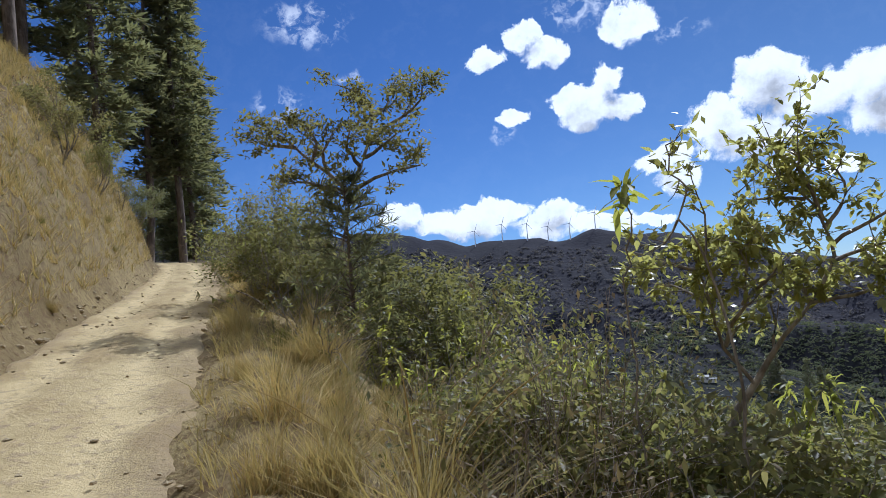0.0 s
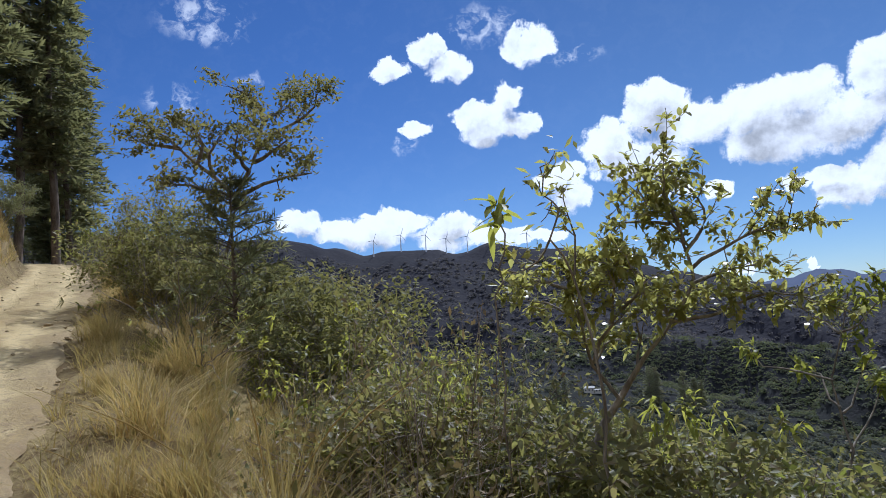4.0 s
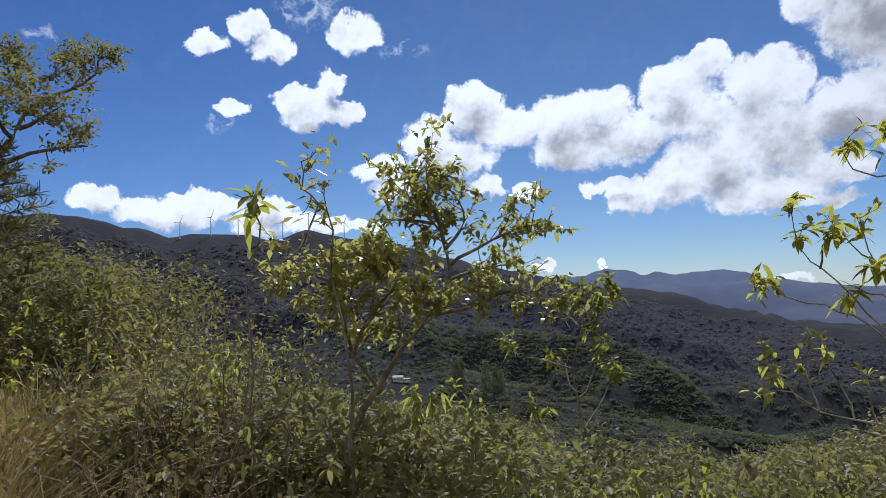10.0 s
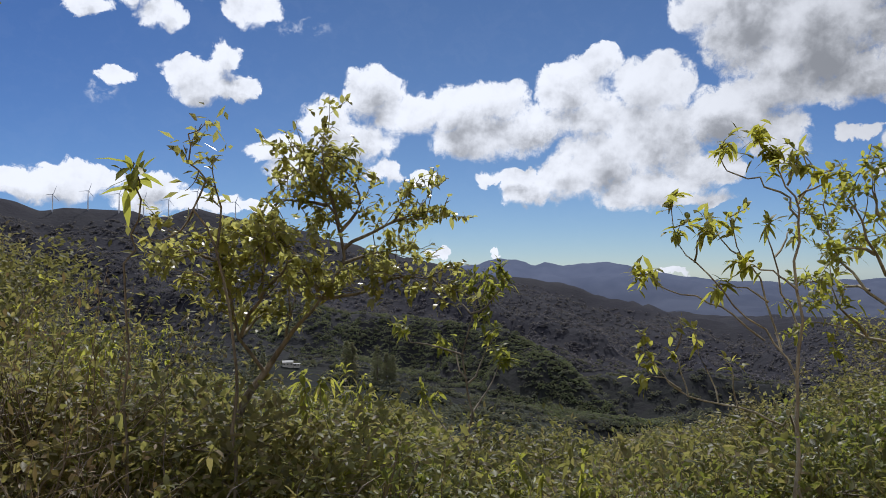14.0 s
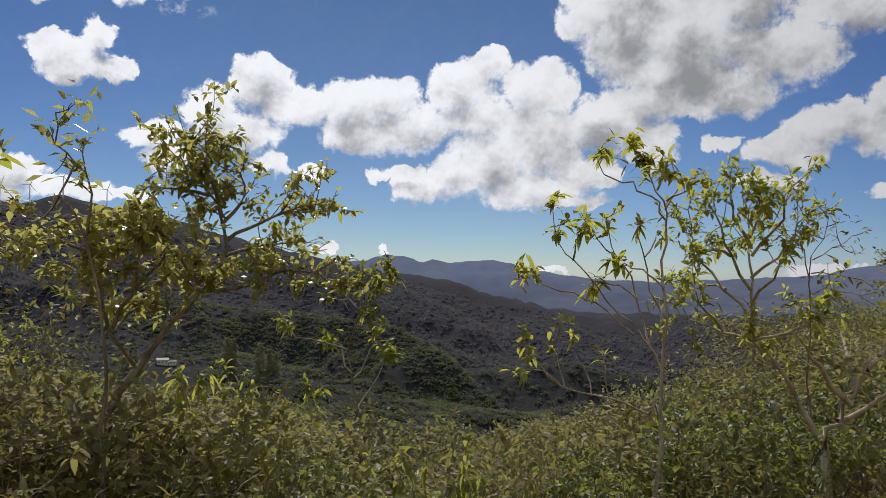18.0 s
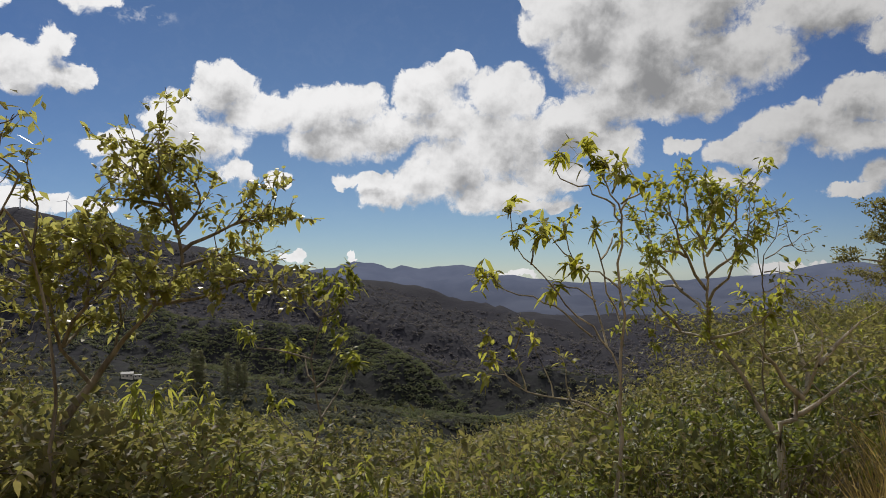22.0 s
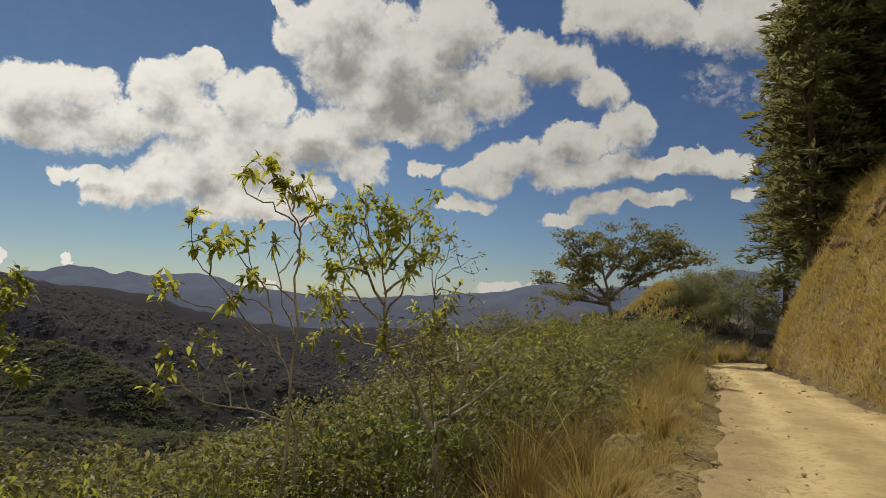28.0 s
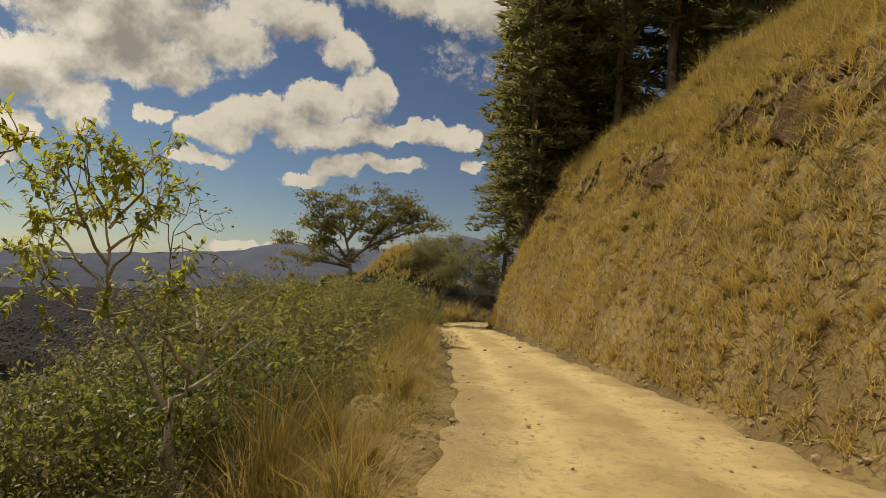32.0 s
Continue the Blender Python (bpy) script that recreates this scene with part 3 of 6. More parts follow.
# ---------------------------------------------------------------- lie of the land
ROAD = np.array([(-30, 62, 7.6), (-17, 54, 6.8), (-10.8, 42, 5.5), (-8.1, 33, 4.4), (-5.75, 22.5, 3.0), (-4.25, 13.7, 1.85), (-3.4, 9.2, 1.25), (-2.7, 5.0, 0.62), (-2.0, 1.6, 0.2),
                 (-0.6, -1.6, 0.0), (2.2, -3.0, -0.05), (7, -3.4, -0.28), (12, -3.95, -0.53), (18, -4.1, -0.8), (28, -4.5, -1.26), (34.5, -4.6, -1.6), (39.5, -6.6, -1.9), (42.5, -12.5, -2.3), (43.5, -25, -2.9)])
HALF = np.array([1.2, 1.2, 1.2, 1.2, 1.3, 1.3, 1.28, 1.3, 1.45, 1.75, 2.15, 2.3, 2.0, 1.7, 1.4, 1.25, 1.25, 1.25, 1.25])


def resample(p, extra, step):
    """A smooth run of points through the given ones."""
    n = len(p)
    ext = np.vstack([2 * p[0] - p[1], p, 2 * p[-1] - p[-2]])
    ex = np.concatenate([[extra[0]], extra, [extra[-1]]])
    out, oe = [], []
    for i in range(1, n):
        a, b, c, d = ext[i - 1:i + 3]
        k = max(2, int(np.linalg.norm(c - b) / step))
        for t in np.arange(k) / k:
            out.append(0.5 * (2 * b + (c - a) * t + (2 * a - 5 * b + 4 * c - d) * t * t + (3 * b - a - 3 * c + d) * t ** 3))
            oe.append(ex[i] * (1 - t) + ex[i + 1] * t)
    return np.array(out), np.array(oe)


LINE, LINE_HALF = resample(ROAD, HALF, 0.35)
LINE_DIR = unit(np.gradient(LINE[:, :2], axis=0))


def wave(x, y, s, seed):
    """Cheap smooth unevenness between -1 and 1, s metres across."""
    r = np.random.default_rng(seed)
    v = 0
    for k in range(7):
        a, ph, f = r.uniform(0, 6.283), r.uniform(0, 6.283), r.uniform(0.6, 1.7) * 6.283 / s
        v = v + np.sin((x * np.cos(a) + y * np.sin(a)) * f + ph + 0.8 * np.sin((y * np.cos(a) - x * np.sin(a)) * f * 0.7 + ph))
    return v / 4.0


def ridged(x, y, s, seed):
    return 1 - 2 * np.abs(wave(x, y, s, seed))


def road_frame(x, y):
    """Distance across the road (uphill positive), its half width and its height at the nearest stretch."""
    shape = np.shape(x)
    q = np.stack([np.ravel(x), np.ravel(y)], 1)
    d, hw, z = np.empty(len(q)), np.empty(len(q)), np.empty(len(q))
    for i in range(0, len(q), 20000):
        c = q[i:i + 20000]
        dx = c[:, None, 0] - LINE[None, :, 0]
        dy = c[:, None, 1] - LINE[None, :, 1]
        k = np.argmin(dx * dx + dy * dy, 1)
        m = np.arange(len(c))
        t = LINE_DIR[k]
        ax, ay = dx[m, k], dy[m, k]
        side = np.sign(ax * t[:, 1] - ay * t[:, 0])
        d[i:i + 20000] = np.hypot(ax, ay) * np.where(side == 0, 1, side)
        hw[i:i + 20000], z[i:i + 20000] = LINE_HALF[k], LINE[k, 2]
    return d.reshape(shape), hw.reshape(shape), z.reshape(shape)


BANK_B = [0, 0.25, 0.7, 1.6, 3.2, 3.45, 6, 9, 14, 30, 90, 300]
BANK_Z = [0, 0.25, 1.35, 2.85, 4.7, 5.35, 7.3, 9.0, 11.3, 19, 52, 120]
DROP_V = [0, 0.5, 1.1, 1.7, 4, 10, 30, 90, 400]
DROP_Z = [0, 0.1, 0.02, -0.35, -2.2, -6.2, -19, -45, -120]
# ridge line of the far side: bearing, distance, height above the eye in degrees
RIDGE = [(60, 1500, 7.5), (12, 1500, 7.2), (-2, 1550, 6.6), (-9, 1600, 5.2), (-14, 1600, 5.1), (-18, 1600, 5.0), (-19.8, 1600, 5.45), (-22, 1600, 4.9), (-25.5, 1650, 4.7), (-30, 1700, 3.2), (-36, 1800, 1.7), (-40, 1900, 0.75),
         (-44, 2100, -0.1), (-49, 2200, -0.45), (-52, 2150, -1.5), (-56, 2000, -2.6), (-62, 1900, -3.9), (-70, 1900, -3.6), (-80, 1900, -3.0), (-110, 1900, -1.5)]
RANGE_EL = [(60, -2), (0, -2), (-36, -0.4), (-40.1, 0.65), (-42.5, 0.86), (-44.4, 1.44), (-46.0, 1.26), (-47.2, 0.7), (-48.2, 1.0), (-49.6, 0.76), (-51.7, 0.93), (-53.4, 0.94), (-55.2, 0.62), (-56.4, 0.06), (-57.8, 0.02), (-59.0, -0.25), (-62.6, -0.6), (-67, -0.75), (-76.5, -0.2), (-78.4, 0.0), (-80.3, 0.47), (-82, 0.74), (-85, 0.35), (-92, 0.7), (-95.3, 1.8), (-96.7, 1.95), (-99, 1.5), (-115, 1.0)]
# wooded spurs that run down into the valley, one before another: bearing, distance, height of the crest in degrees
SPUR_A = [(-22, 1050, -1.6), (-27, 1000, -2.3), (-34.7, 930, -3.1), (-38.2, 890, -3.6), (-42.9, 830, -4.3), (-45.3, 800, -4.75), (-47.6, 770, -6.0), (-50, 740, -7.3), (-52, 715, -8.7), (-54.2, 690, -10.2), (-58, 660, -13)]
SPUR_B = [(-25, 1500, 0.9), (-33, 1450, -0.1), (-39.4, 1380, -0.95), (-42, 1340, -1.5), (-45.1, 1290, -1.95), (-48.4, 1230, -3.05), (-51.4, 1170, -4.4), (-53.6, 1130, -5.8), (-56, 1090, -7.2), (-60, 1050, -9.5)]
SPUR_C = [(-4, 1150, 3.2), (-10, 1120, 1.4), (-16, 1060, -0.4), (-21, 1000, -2.0), (-26, 930, -3.8), (-31, 860, -5.8), (-36, 800, -8)]
# valley floor: bearing and height at 180, 400 and 750 metres
VALLEY = [(60, 10, 40, 60), (12, -30, -10, 20), (0, -46, -45, -25), (-15, -58, -78, -74), (-27, -62, -84, -92), (-36, -66, -88, -104), (-46, -72, -100, -130), (-58, -78, -108, -146), (-70, -74, -108, -140), (-85, -64, -90, -112), (-110, -30, -70, -90)]


def column(rows, k):
    r = np.array(sorted(rows))
    return r[:, 0], r[:, k]


def land_height(x, y):
    x, y = np.asarray(x, float), np.asarray(y, float)
    r = np.hypot(x, y)
    a = np.degrees(np.arctan2(-x, y))
    d, hw, z = road_frame(x, y)
    up, down = d - hw, -d - hw
    steep = 1.1 + 0.28 * np.clip((y - 6) / 12, 0, 1) + 0.25 * np.clip((x - 8) / 26, 0, 1)
    near = np.where(up > 0, np.interp(up, BANK_B, BANK_Z) * steep, 0) + np.where(down > 0, np.interp(down, DROP_V, DROP_Z), 0)
    rough = np.clip(np.maximum(up, down) / 2.0, 0, 1)
    near = z + near + rough * (0.24 * wave(x, y, 2.2, 3) + 0.14 * wave(x, y, 0.8, 4)) + np.clip(up / 1.0, 0, 1) * (0.28 * wave(x, y, 4.5, 6) + 0.11 * wave(x, y, 0.62, 7)) + np.clip(np.maximum(up, down) / 10, 0, 1) * 1.2 * wave(x, y, 16, 5)
    # the next spur of the same mountain, which the road rounds
    along = np.clip((x - 30) / 56, 0, 1)
    lat = np.abs(y - (-1.0 - 6.0 * along))
    spur = -2.2 + 3.0 * along - np.where(lat < 18, 0.016 * lat ** 2, 5.2 + 0.57 * (lat - 18)) - np.clip(30 - x, 0, 99) * 0.35 - np.clip(x - 85, 0, 900) * 0.5 + 0.5 * wave(x, y, 9, 8) + 4.0 * np.exp(-((x - 63) ** 2 / 22 + (y + 2.2) ** 2 / 11))
    k = 1.2
    merged = np.maximum(near, spur) + k * np.log1p(np.exp(-np.abs(near - spur) / k)) 
    g = np.clip((down - 0.4) / 4.0, 0, 1) * np.clip((x - 12) / 6, 0, 1)
    g = g * g * (3 - 2 * g)
    near = near + (merged - near) * g
    if r.max() < 55:
        return near
    # the valley and the hills across it
    A, R = column(RIDGE, 1)
    R = np.interp(a, A, R)
    top = R * np.tan(np.radians(np.interp(a, *column(RIDGE, 2)))) + 1.75
    v1, v2 = np.interp(a, *column(VALLEY, 1)), np.interp(a, *column(VALLEY, 2))
    v3 = np.interp(a, *column(VALLEY, 3))
    t1 = np.clip((r - 180) / 220, 0, 1)
    tm = np.clip((r - 400) / 350, 0, 1)
    t2 = np.clip((r - 750) / (R - 750), 0, 1)
    shape = v1 + (v2 - v1) * t1 + (v3 - v2) * tm + (top - v3) * t2 ** 1.5
    for rows, fall in ((SPUR_A, 0.42), (SPUR_B, 0.5), (SPUR_C, 0.45)):
        sa, sr = column(rows, 1)
        sr = np.interp(a, sa, sr) + 25 * wave(x, y, 240, 51)
        crest = sr * np.tan(np.radians(np.interp(a, *column(rows, 2)))) + 1.75 + 2.5 * wave(a * 20, 0 * a, 60, 52)
        flank = np.abs(r - sr)
        gully = 0.22 * flank * (0.5 - 0.5 * ridged(a * 24 + r * 0.25, r * 0.12, 95, 53))
        spur_z = crest + 6 - np.sqrt(36 + (fall * flank) ** 2) - np.minimum(gully, 16) - 400 * np.clip((a - sa[-1]) / 12, 0, 1)
        shape = np.maximum(shape, spur_z)
    past = np.clip((r - R) / 900, 0, 1)
    shape = shape - past * (top + 160)
    hill = np.clip((r - 650) / 350, 0, 1) * (1 - np.clip((r - R * 0.92) / (R * 0.08), 0, 1) * 0.93)
    u = a * 22 - r * 0.40
    carve = 74 * (0.5 - 0.5 * ridged(u, r * 0.3, 420, 21)) + 20 * (0.5 - 0.5 * ridged(u + 60 * wave(x, y, 300, 24), r * 0.45, 170, 22))
    carve = carve * np.clip(r / 1500, 0.3, 1) * 0.6
    shape = shape - hill * (carve - 9) + hill * 3 * wave(x, y, 70, 23) + np.clip((r - 150) / 200, 0, 1) * (1 - hill) * 9 * wave(x, y, 140, 25)
    shape = shape + np.clip((r - 1450) / 100, 0, 1) * np.clip(1 - (r - R) / 400, 0, 1) * 1.0 * wave(x, y, 90, 29)
    roof = 1.75 + r * np.tan(np.radians(np.interp(a, *column(RIDGE, 2)))) - np.clip(R - r, 0, 400) * 0.012
    shape = np.where(r < R * 1.02, np.minimum(shape, roof), shape)
    far_top = 4300 * np.tan(np.radians(np.interp(a, *column(RANGE_EL, 1)) + 0.05 * wave(a, 0 * a, 3.1, 35) + 0.05 * wave(a, 0 * a, 1.1, 36)))
    rise = np.clip((r - 3000) / 1300, 0, 1) ** 1.5
    shape = shape + (far_top - shape) * rise + rise * (1 - rise) * 110 * ridged(x, y, 1100, 31) + rise * (1 - rise) * 45 * ridged(x, y, 300, 33) + (r > 4200) * (0 - np.clip(r - 4350, 0, 999) * 0.3)
    f = np.clip((r - 55) / 110, 0, 1)
    f = f * f * (3 - 2 * f)
    uphill = np.where((up > 0) & (r < 600), 1.0, 0.0)
    f = f * (1 - uphill)
    return near * (1 - f) + shape * f


# one sheet from underfoot to the far range, finer where the road runs
radii = np.concatenate([np.geomspace(0.35, 70, 215), np.geomspace(73, 4700, 190)])
angles = np.radians(np.concatenate([np.linspace(-130, 34, 420), np.linspace(36, 228, 70)]))
gr, ga = np.meshgrid(radii, angles, indexing="ij")
gx, gy = -np.sin(ga) * gr, np.cos(ga) * gr
gz = land_height(gx, gy)
gd, ghw, _ = road_frame(gx, gy)
gz = gz - np.where(np.abs(gd) < ghw - 0.05, 0.05, 0.0)
nr, na = gr.shape
verts = np.concatenate([np.stack([gx, gy, gz], -1).reshape(-1, 3), [[0, 0, float(land_height(0.0, 0.0))]]])
ii, jj = np.meshgrid(np.arange(nr - 1), np.arange(na), indexing="ij")
jn = (jj + 1) % na
quads = np.stack([ii * na + jj, ii * na + jn, (ii + 1) * na + jn, (ii + 1) * na + jj], -1).reshape(-1, 4)
ring_r = gr[:-1][:, :].repeat(1, 0).reshape(-1)
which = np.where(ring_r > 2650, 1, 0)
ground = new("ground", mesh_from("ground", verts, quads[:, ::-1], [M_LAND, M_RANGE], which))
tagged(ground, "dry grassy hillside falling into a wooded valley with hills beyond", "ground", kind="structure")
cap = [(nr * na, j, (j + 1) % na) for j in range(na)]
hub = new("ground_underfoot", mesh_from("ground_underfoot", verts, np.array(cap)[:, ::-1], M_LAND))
tagged(hub, "trodden dry grass at the edge of the road", "ground", kind="structure")

# the dirt road, a ribbon with two worn wheel tracks and crumbled edges
across = np.linspace(-1, 1, 31)
fine, fine_half = resample(ROAD, HALF, 0.16)
fdir = unit(np.gradient(fine[:, :2], axis=0))
fleft = np.stack([fdir[:, 1], -fdir[:, 0]], 1)
edge = fine_half[:, None] * (1 + 0.10 * wave(fine[:, 0], fine[:, 1], 1.6, 41)[:, None])
rx = fine[:, None, 0] + fleft[:, None, 0] * across[None] * edge
ry = fine[:, None, 1] + fleft[:, None, 1] * across[None] * edge
rut = -0.035 * np.exp(-((np.abs(across) - 0.5) / 0.17) ** 2) + 0.02 * np.exp(-(across / 0.2) ** 2)
rz = fine[:, None, 2] + 0.02 + rut[None] + 0.012 * wave(rx, ry, 0.5, 42) + 0.02 * wave(rx, ry, 1.7, 43) - 0.06 * np.clip(np.abs(across) - 0.93, 0, 1) / 0.07
nl, nc = rx.shape
ii, jj = np.meshgrid(np.arange(nl - 1), np.arange(nc - 1), indexing="ij")
rq = np.stack([ii * nc + jj, ii * nc + jj + 1, (ii + 1) * nc + jj + 1, (ii + 1) * nc + jj], -1).reshape(-1, 4)
road = new("road", mesh_from("road", np.stack([rx, ry, rz], -1).reshape(-1, 3), rq, M_ROAD))
lane = road.data.attributes.new("across", "FLOAT", "POINT")
lane.data.foreach_set("value", np.tile(across, nl).astype(np.float32))
tagged(road, "pale sunlit dirt road with worn wheel tracks", "road", kind="structure")

# ---------------------------------------------------------------- kinds of plants
TOP = {}      # height of each kind of shrub as built


def hgt(x, y):
    return float(land_height(np.array([x]), np.array([y]))[0])


def shrub_broad(seed, tall=3.0, mat=None):
    rng = np.random.default_rng(seed)
    limbs, tips = [], []
    spec = dict(seg=0.22, wander=0.16, up=0.05, taper=0.6, side_tips=0.3, forks=3, clear=0.35, angle=0.75, shrink=0.62)
    for k in range(5):
        a = rng.uniform(0, 6.283)
        grow(rng, (rng.normal(0, .08), rng.normal(0, .08), -0.4), (math.cos(a) * 0.5, math.sin(a) * 0.5, 1), tall * 0.52, 0.028, 2, spec, limbs, tips)
    ob = thing("shrub", "bushy green shrub on the slope below the road", "shrub", "shrubs on the valley slope")
    TOP[ob] = max(t[0][2] for t in tips) + 0.05
    part("stem_frame", limb_geo(limbs, 4), M_BARK, ob)
    part("foliage", rosettes(rng, tips, 8, 0.13, 0.05, 0.45, back=0.12), mat or M_LEAF, ob)
    return ob


def shrub_rosette(seed, tall=3.0, mat=None):
    rng = np.random.default_rng(seed)
    limbs, tips = [], []
    spec = dict(seg=0.25, wander=0.10, up=0.10, taper=0.65, side_tips=0.4, forks=3, clear=0.35, angle=0.65, shrink=0.62)
    for k in range(4):
        a = rng.uniform(0, 6.283)
        grow(rng, (rng.normal(0, .06), rng.normal(0, .06), -0.4), (math.cos(a) * 0.35, math.sin(a) * 0.35, 1), tall * 0.55, 0.024, 2, spec, limbs, tips)
    ob = thing("whorl_leaved_shrub", "thin-stemmed shrub with drooping lime-green leaf whorls", "shrub", "whorl-leaved shrubs")
    TOP[ob] = max(t[0][2] for t in tips) + 0.05
    part("stem_frame", limb_geo(limbs, 4), M_BARK, ob)
    part("foliage", rosettes(rng, tips, 10, 0.16, 0.05, 0.65, back=0.12), mat or M_LEAF_LIME, ob)
    return ob


def shrub_twiggy(seed, tall=2.0):
    rng = np.random.default_rng(seed)
    limbs, tips = [], []
    spec = dict(seg=0.16, wander=0.2, up=0.02, taper=0.55, side_tips=0.5, forks=4, clear=0.25, angle=0.8, shrink=0.6)
    for k in range(5):
        a = rng.uniform(0, 6.283)
        grow(rng, (rng.normal(0, .1), rng.normal(0, .1), -0.3), (math.cos(a) * 0.6, math.sin(a) * 0.6, 1), tall * 0.5, 0.014, 2, spec, limbs, tips)
    ob = thing("dry_bush", "half-bare brown shrub of dry twigs", "shrub", "dry twiggy shrubs")
    TOP[ob] = max(t[0][2] for t in tips) + 0.05
    part("stem_frame", limb_geo(limbs, 3, 0.0025), M_TWIG, ob)
    part("foliage", sprinkle(rng, tips, 4, 0.09, 0.06, 0.028), M_LEAF_DRY, ob)
    return ob


def shrub_branchy(seed, tall=3.2, mat=None, per=8):
    """Crooked grey stems with bare lower limbs and leaves only in loose bunches at the twig ends."""
    rng = np.random.default_rng(seed)
    limbs, tips = [], []
    spec = dict(seg=0.2, wander=0.26, up=0.07, taper=0.6, side_tips=0.12, forks=3, clear=0.3, angle=0.8, shrink=0.66)
    for k in range(4):
        a = rng.uniform(0, 6.283)
        grow(rng, (rng.normal(0, .06), rng.normal(0, .06), -0.4), (math.cos(a) * 0.5, math.sin(a) * 0.5, 1), tall * 0.5, 0.034, 2, spec, limbs, tips)
    ob = thing("branchy_shrub", "open shrub of crooked grey stems with leaves at the twig ends", "shrub", "open branchy shrubs")
    TOP[ob] = max(t[0][2] for t in tips) + 0.05
    part("stem_frame", limb_geo(limbs, 5, 0.0035), M_BARK, ob)
    part("foliage", rosettes(rng, tips, per + 2, 0.14, 0.055, 0.4, back=0.10), mat or M_LEAF, ob)
    return ob


def shrub_fine(seed, tall=3.0):
    rng = np.random.default_rng(seed)
    limbs, tips = [], []
    spec = dict(seg=0.22, wander=0.14, up=0.06, taper=0.6, side_tips=0.7, forks=3, clear=0.3, angle=0.7, shrink=0.62)
    for k in range(4):
        a = rng.uniform(0, 6.283)
        grow(rng, (rng.normal(0, .06), rng.normal(0, .06), -0.4), (math.cos(a) * 0.4, math.sin(a) * 0.4, 1), tall * 0.55, 0.024, 2, spec, limbs, tips)
    ob = thing("thicket_shrub", "dense shrub with small dull-green leaves", "shrub", "small-leaved shrubs")
    TOP[ob] = max(t[0][2] for t in tips) + 0.05
    part("stem_frame", limb_geo(limbs, 4), M_BARK, ob)
    part("foliage", sprinkle(rng, tips, 12, 0.10, 0.085, 0.042), M_LEAF, ob)
    return ob


def shrub_stemmy(seed, tall=2.6, per=5, mat=None):
    """Many thin upright stems, dark and pale, with small leaves along their upper halves."""
    rng = np.random.default_rng(seed)
    dark, pale, tips = [], [], []
    spec = dict(seg=0.2, wander=0.12, up=0.08, taper=0.6, side_tips=0.75, forks=3, clear=0.45, angle=0.55, shrink=0.55)
    for k in range(8):
        a = rng.uniform(0, 6.283)
        grow(rng, (rng.normal(0, .16), rng.normal(0, .16), -0.3), (math.cos(a) * 0.28, math.sin(a) * 0.28, 1), tall * 0.62, rng.uniform(0.008, 0.018), 2, spec, pale if k % 3 == 0 else dark, tips)
    ob = thing("stemmy_shrub", "upright shrub of many thin stems with small green leaves", "shrub", "upright stemmy shrubs")
    TOP[ob] = max(t[0][2] for t in tips) + 0.05
    part("stem_frame", limb_geo(dark, 4, 0.0025), M_BARK_DARK, ob)
    part("pale_stem_frame", limb_geo(pale, 4, 0.003), M_TWIG, ob, "pale bare stems")
    part("foliage", sprinkle(rng, tips, per, 0.07, 0.075, 0.034), mat or M_LEAF, ob)
    return ob


def shrub_mound(seed, tall, rad, lobes, mat, label, whorl=True, per=18):
    """A small crown of several rounded lobes of leaves carried on thin forking stems."""
    rng = np.random.default_rng(seed)
    limbs, tips = [], []
    for k in range(lobes):
        a = k * 2.4 + rng.uniform(-.4, .4)
        reach = rad * math.sqrt((k + 0.3) / lobes)
        c = np.array([math.cos(a) * reach, math.sin(a) * reach, tall - rad * 0.55 - 0.55 * reach * rng.uniform(0.3, 1.6)])
        low = np.array([rng.normal(0, .12), rng.normal(0, .12), -0.5])
        q = [low + (c - low) * t + np.array([1, 1, 0]) * (c - low) * (t * t - t) * 0.8 + rng.normal(0, 0.06, 3) for t in np.linspace(0, 1, 7)]
        limbs.append((q, np.linspace(0.035, 0.012, 7)))
        own = rad * rng.uniform(0.4, 0.62)
        for i in range(per):
            d = unit(rng.normal(0, 1, 3))
            d[2] = abs(d[2]) * 0.9 - 0.15
            t = c + d * own * rng.uniform(0.7, 1.1) * np.array([1, 1, 0.85])
            tips.append((t, unit(d + [0, 0, 0.3])))
            if i % 3 == 0:
                limbs.append(([c, c + (t - c) * 0.5 + rng.normal(0, 0.04, 3), t], [0.008, 0.006, 0.003]))
    ob = thing("rounded_shrub", label, "shrub", "rounded shrubs on the valley slope")
    TOP[ob] = max(t[0][2] for t in tips) + 0.05
    part("stem_frame", limb_geo(limbs, 4, 0.003), M_BARK, ob)
    part("foliage", rosettes(rng, tips, 8, 0.17, 0.05, 0.55, back=0.1) if whorl else sprinkle(rng, tips, 16, 0.11, 0.11, 0.055), mat, ob)
    return ob


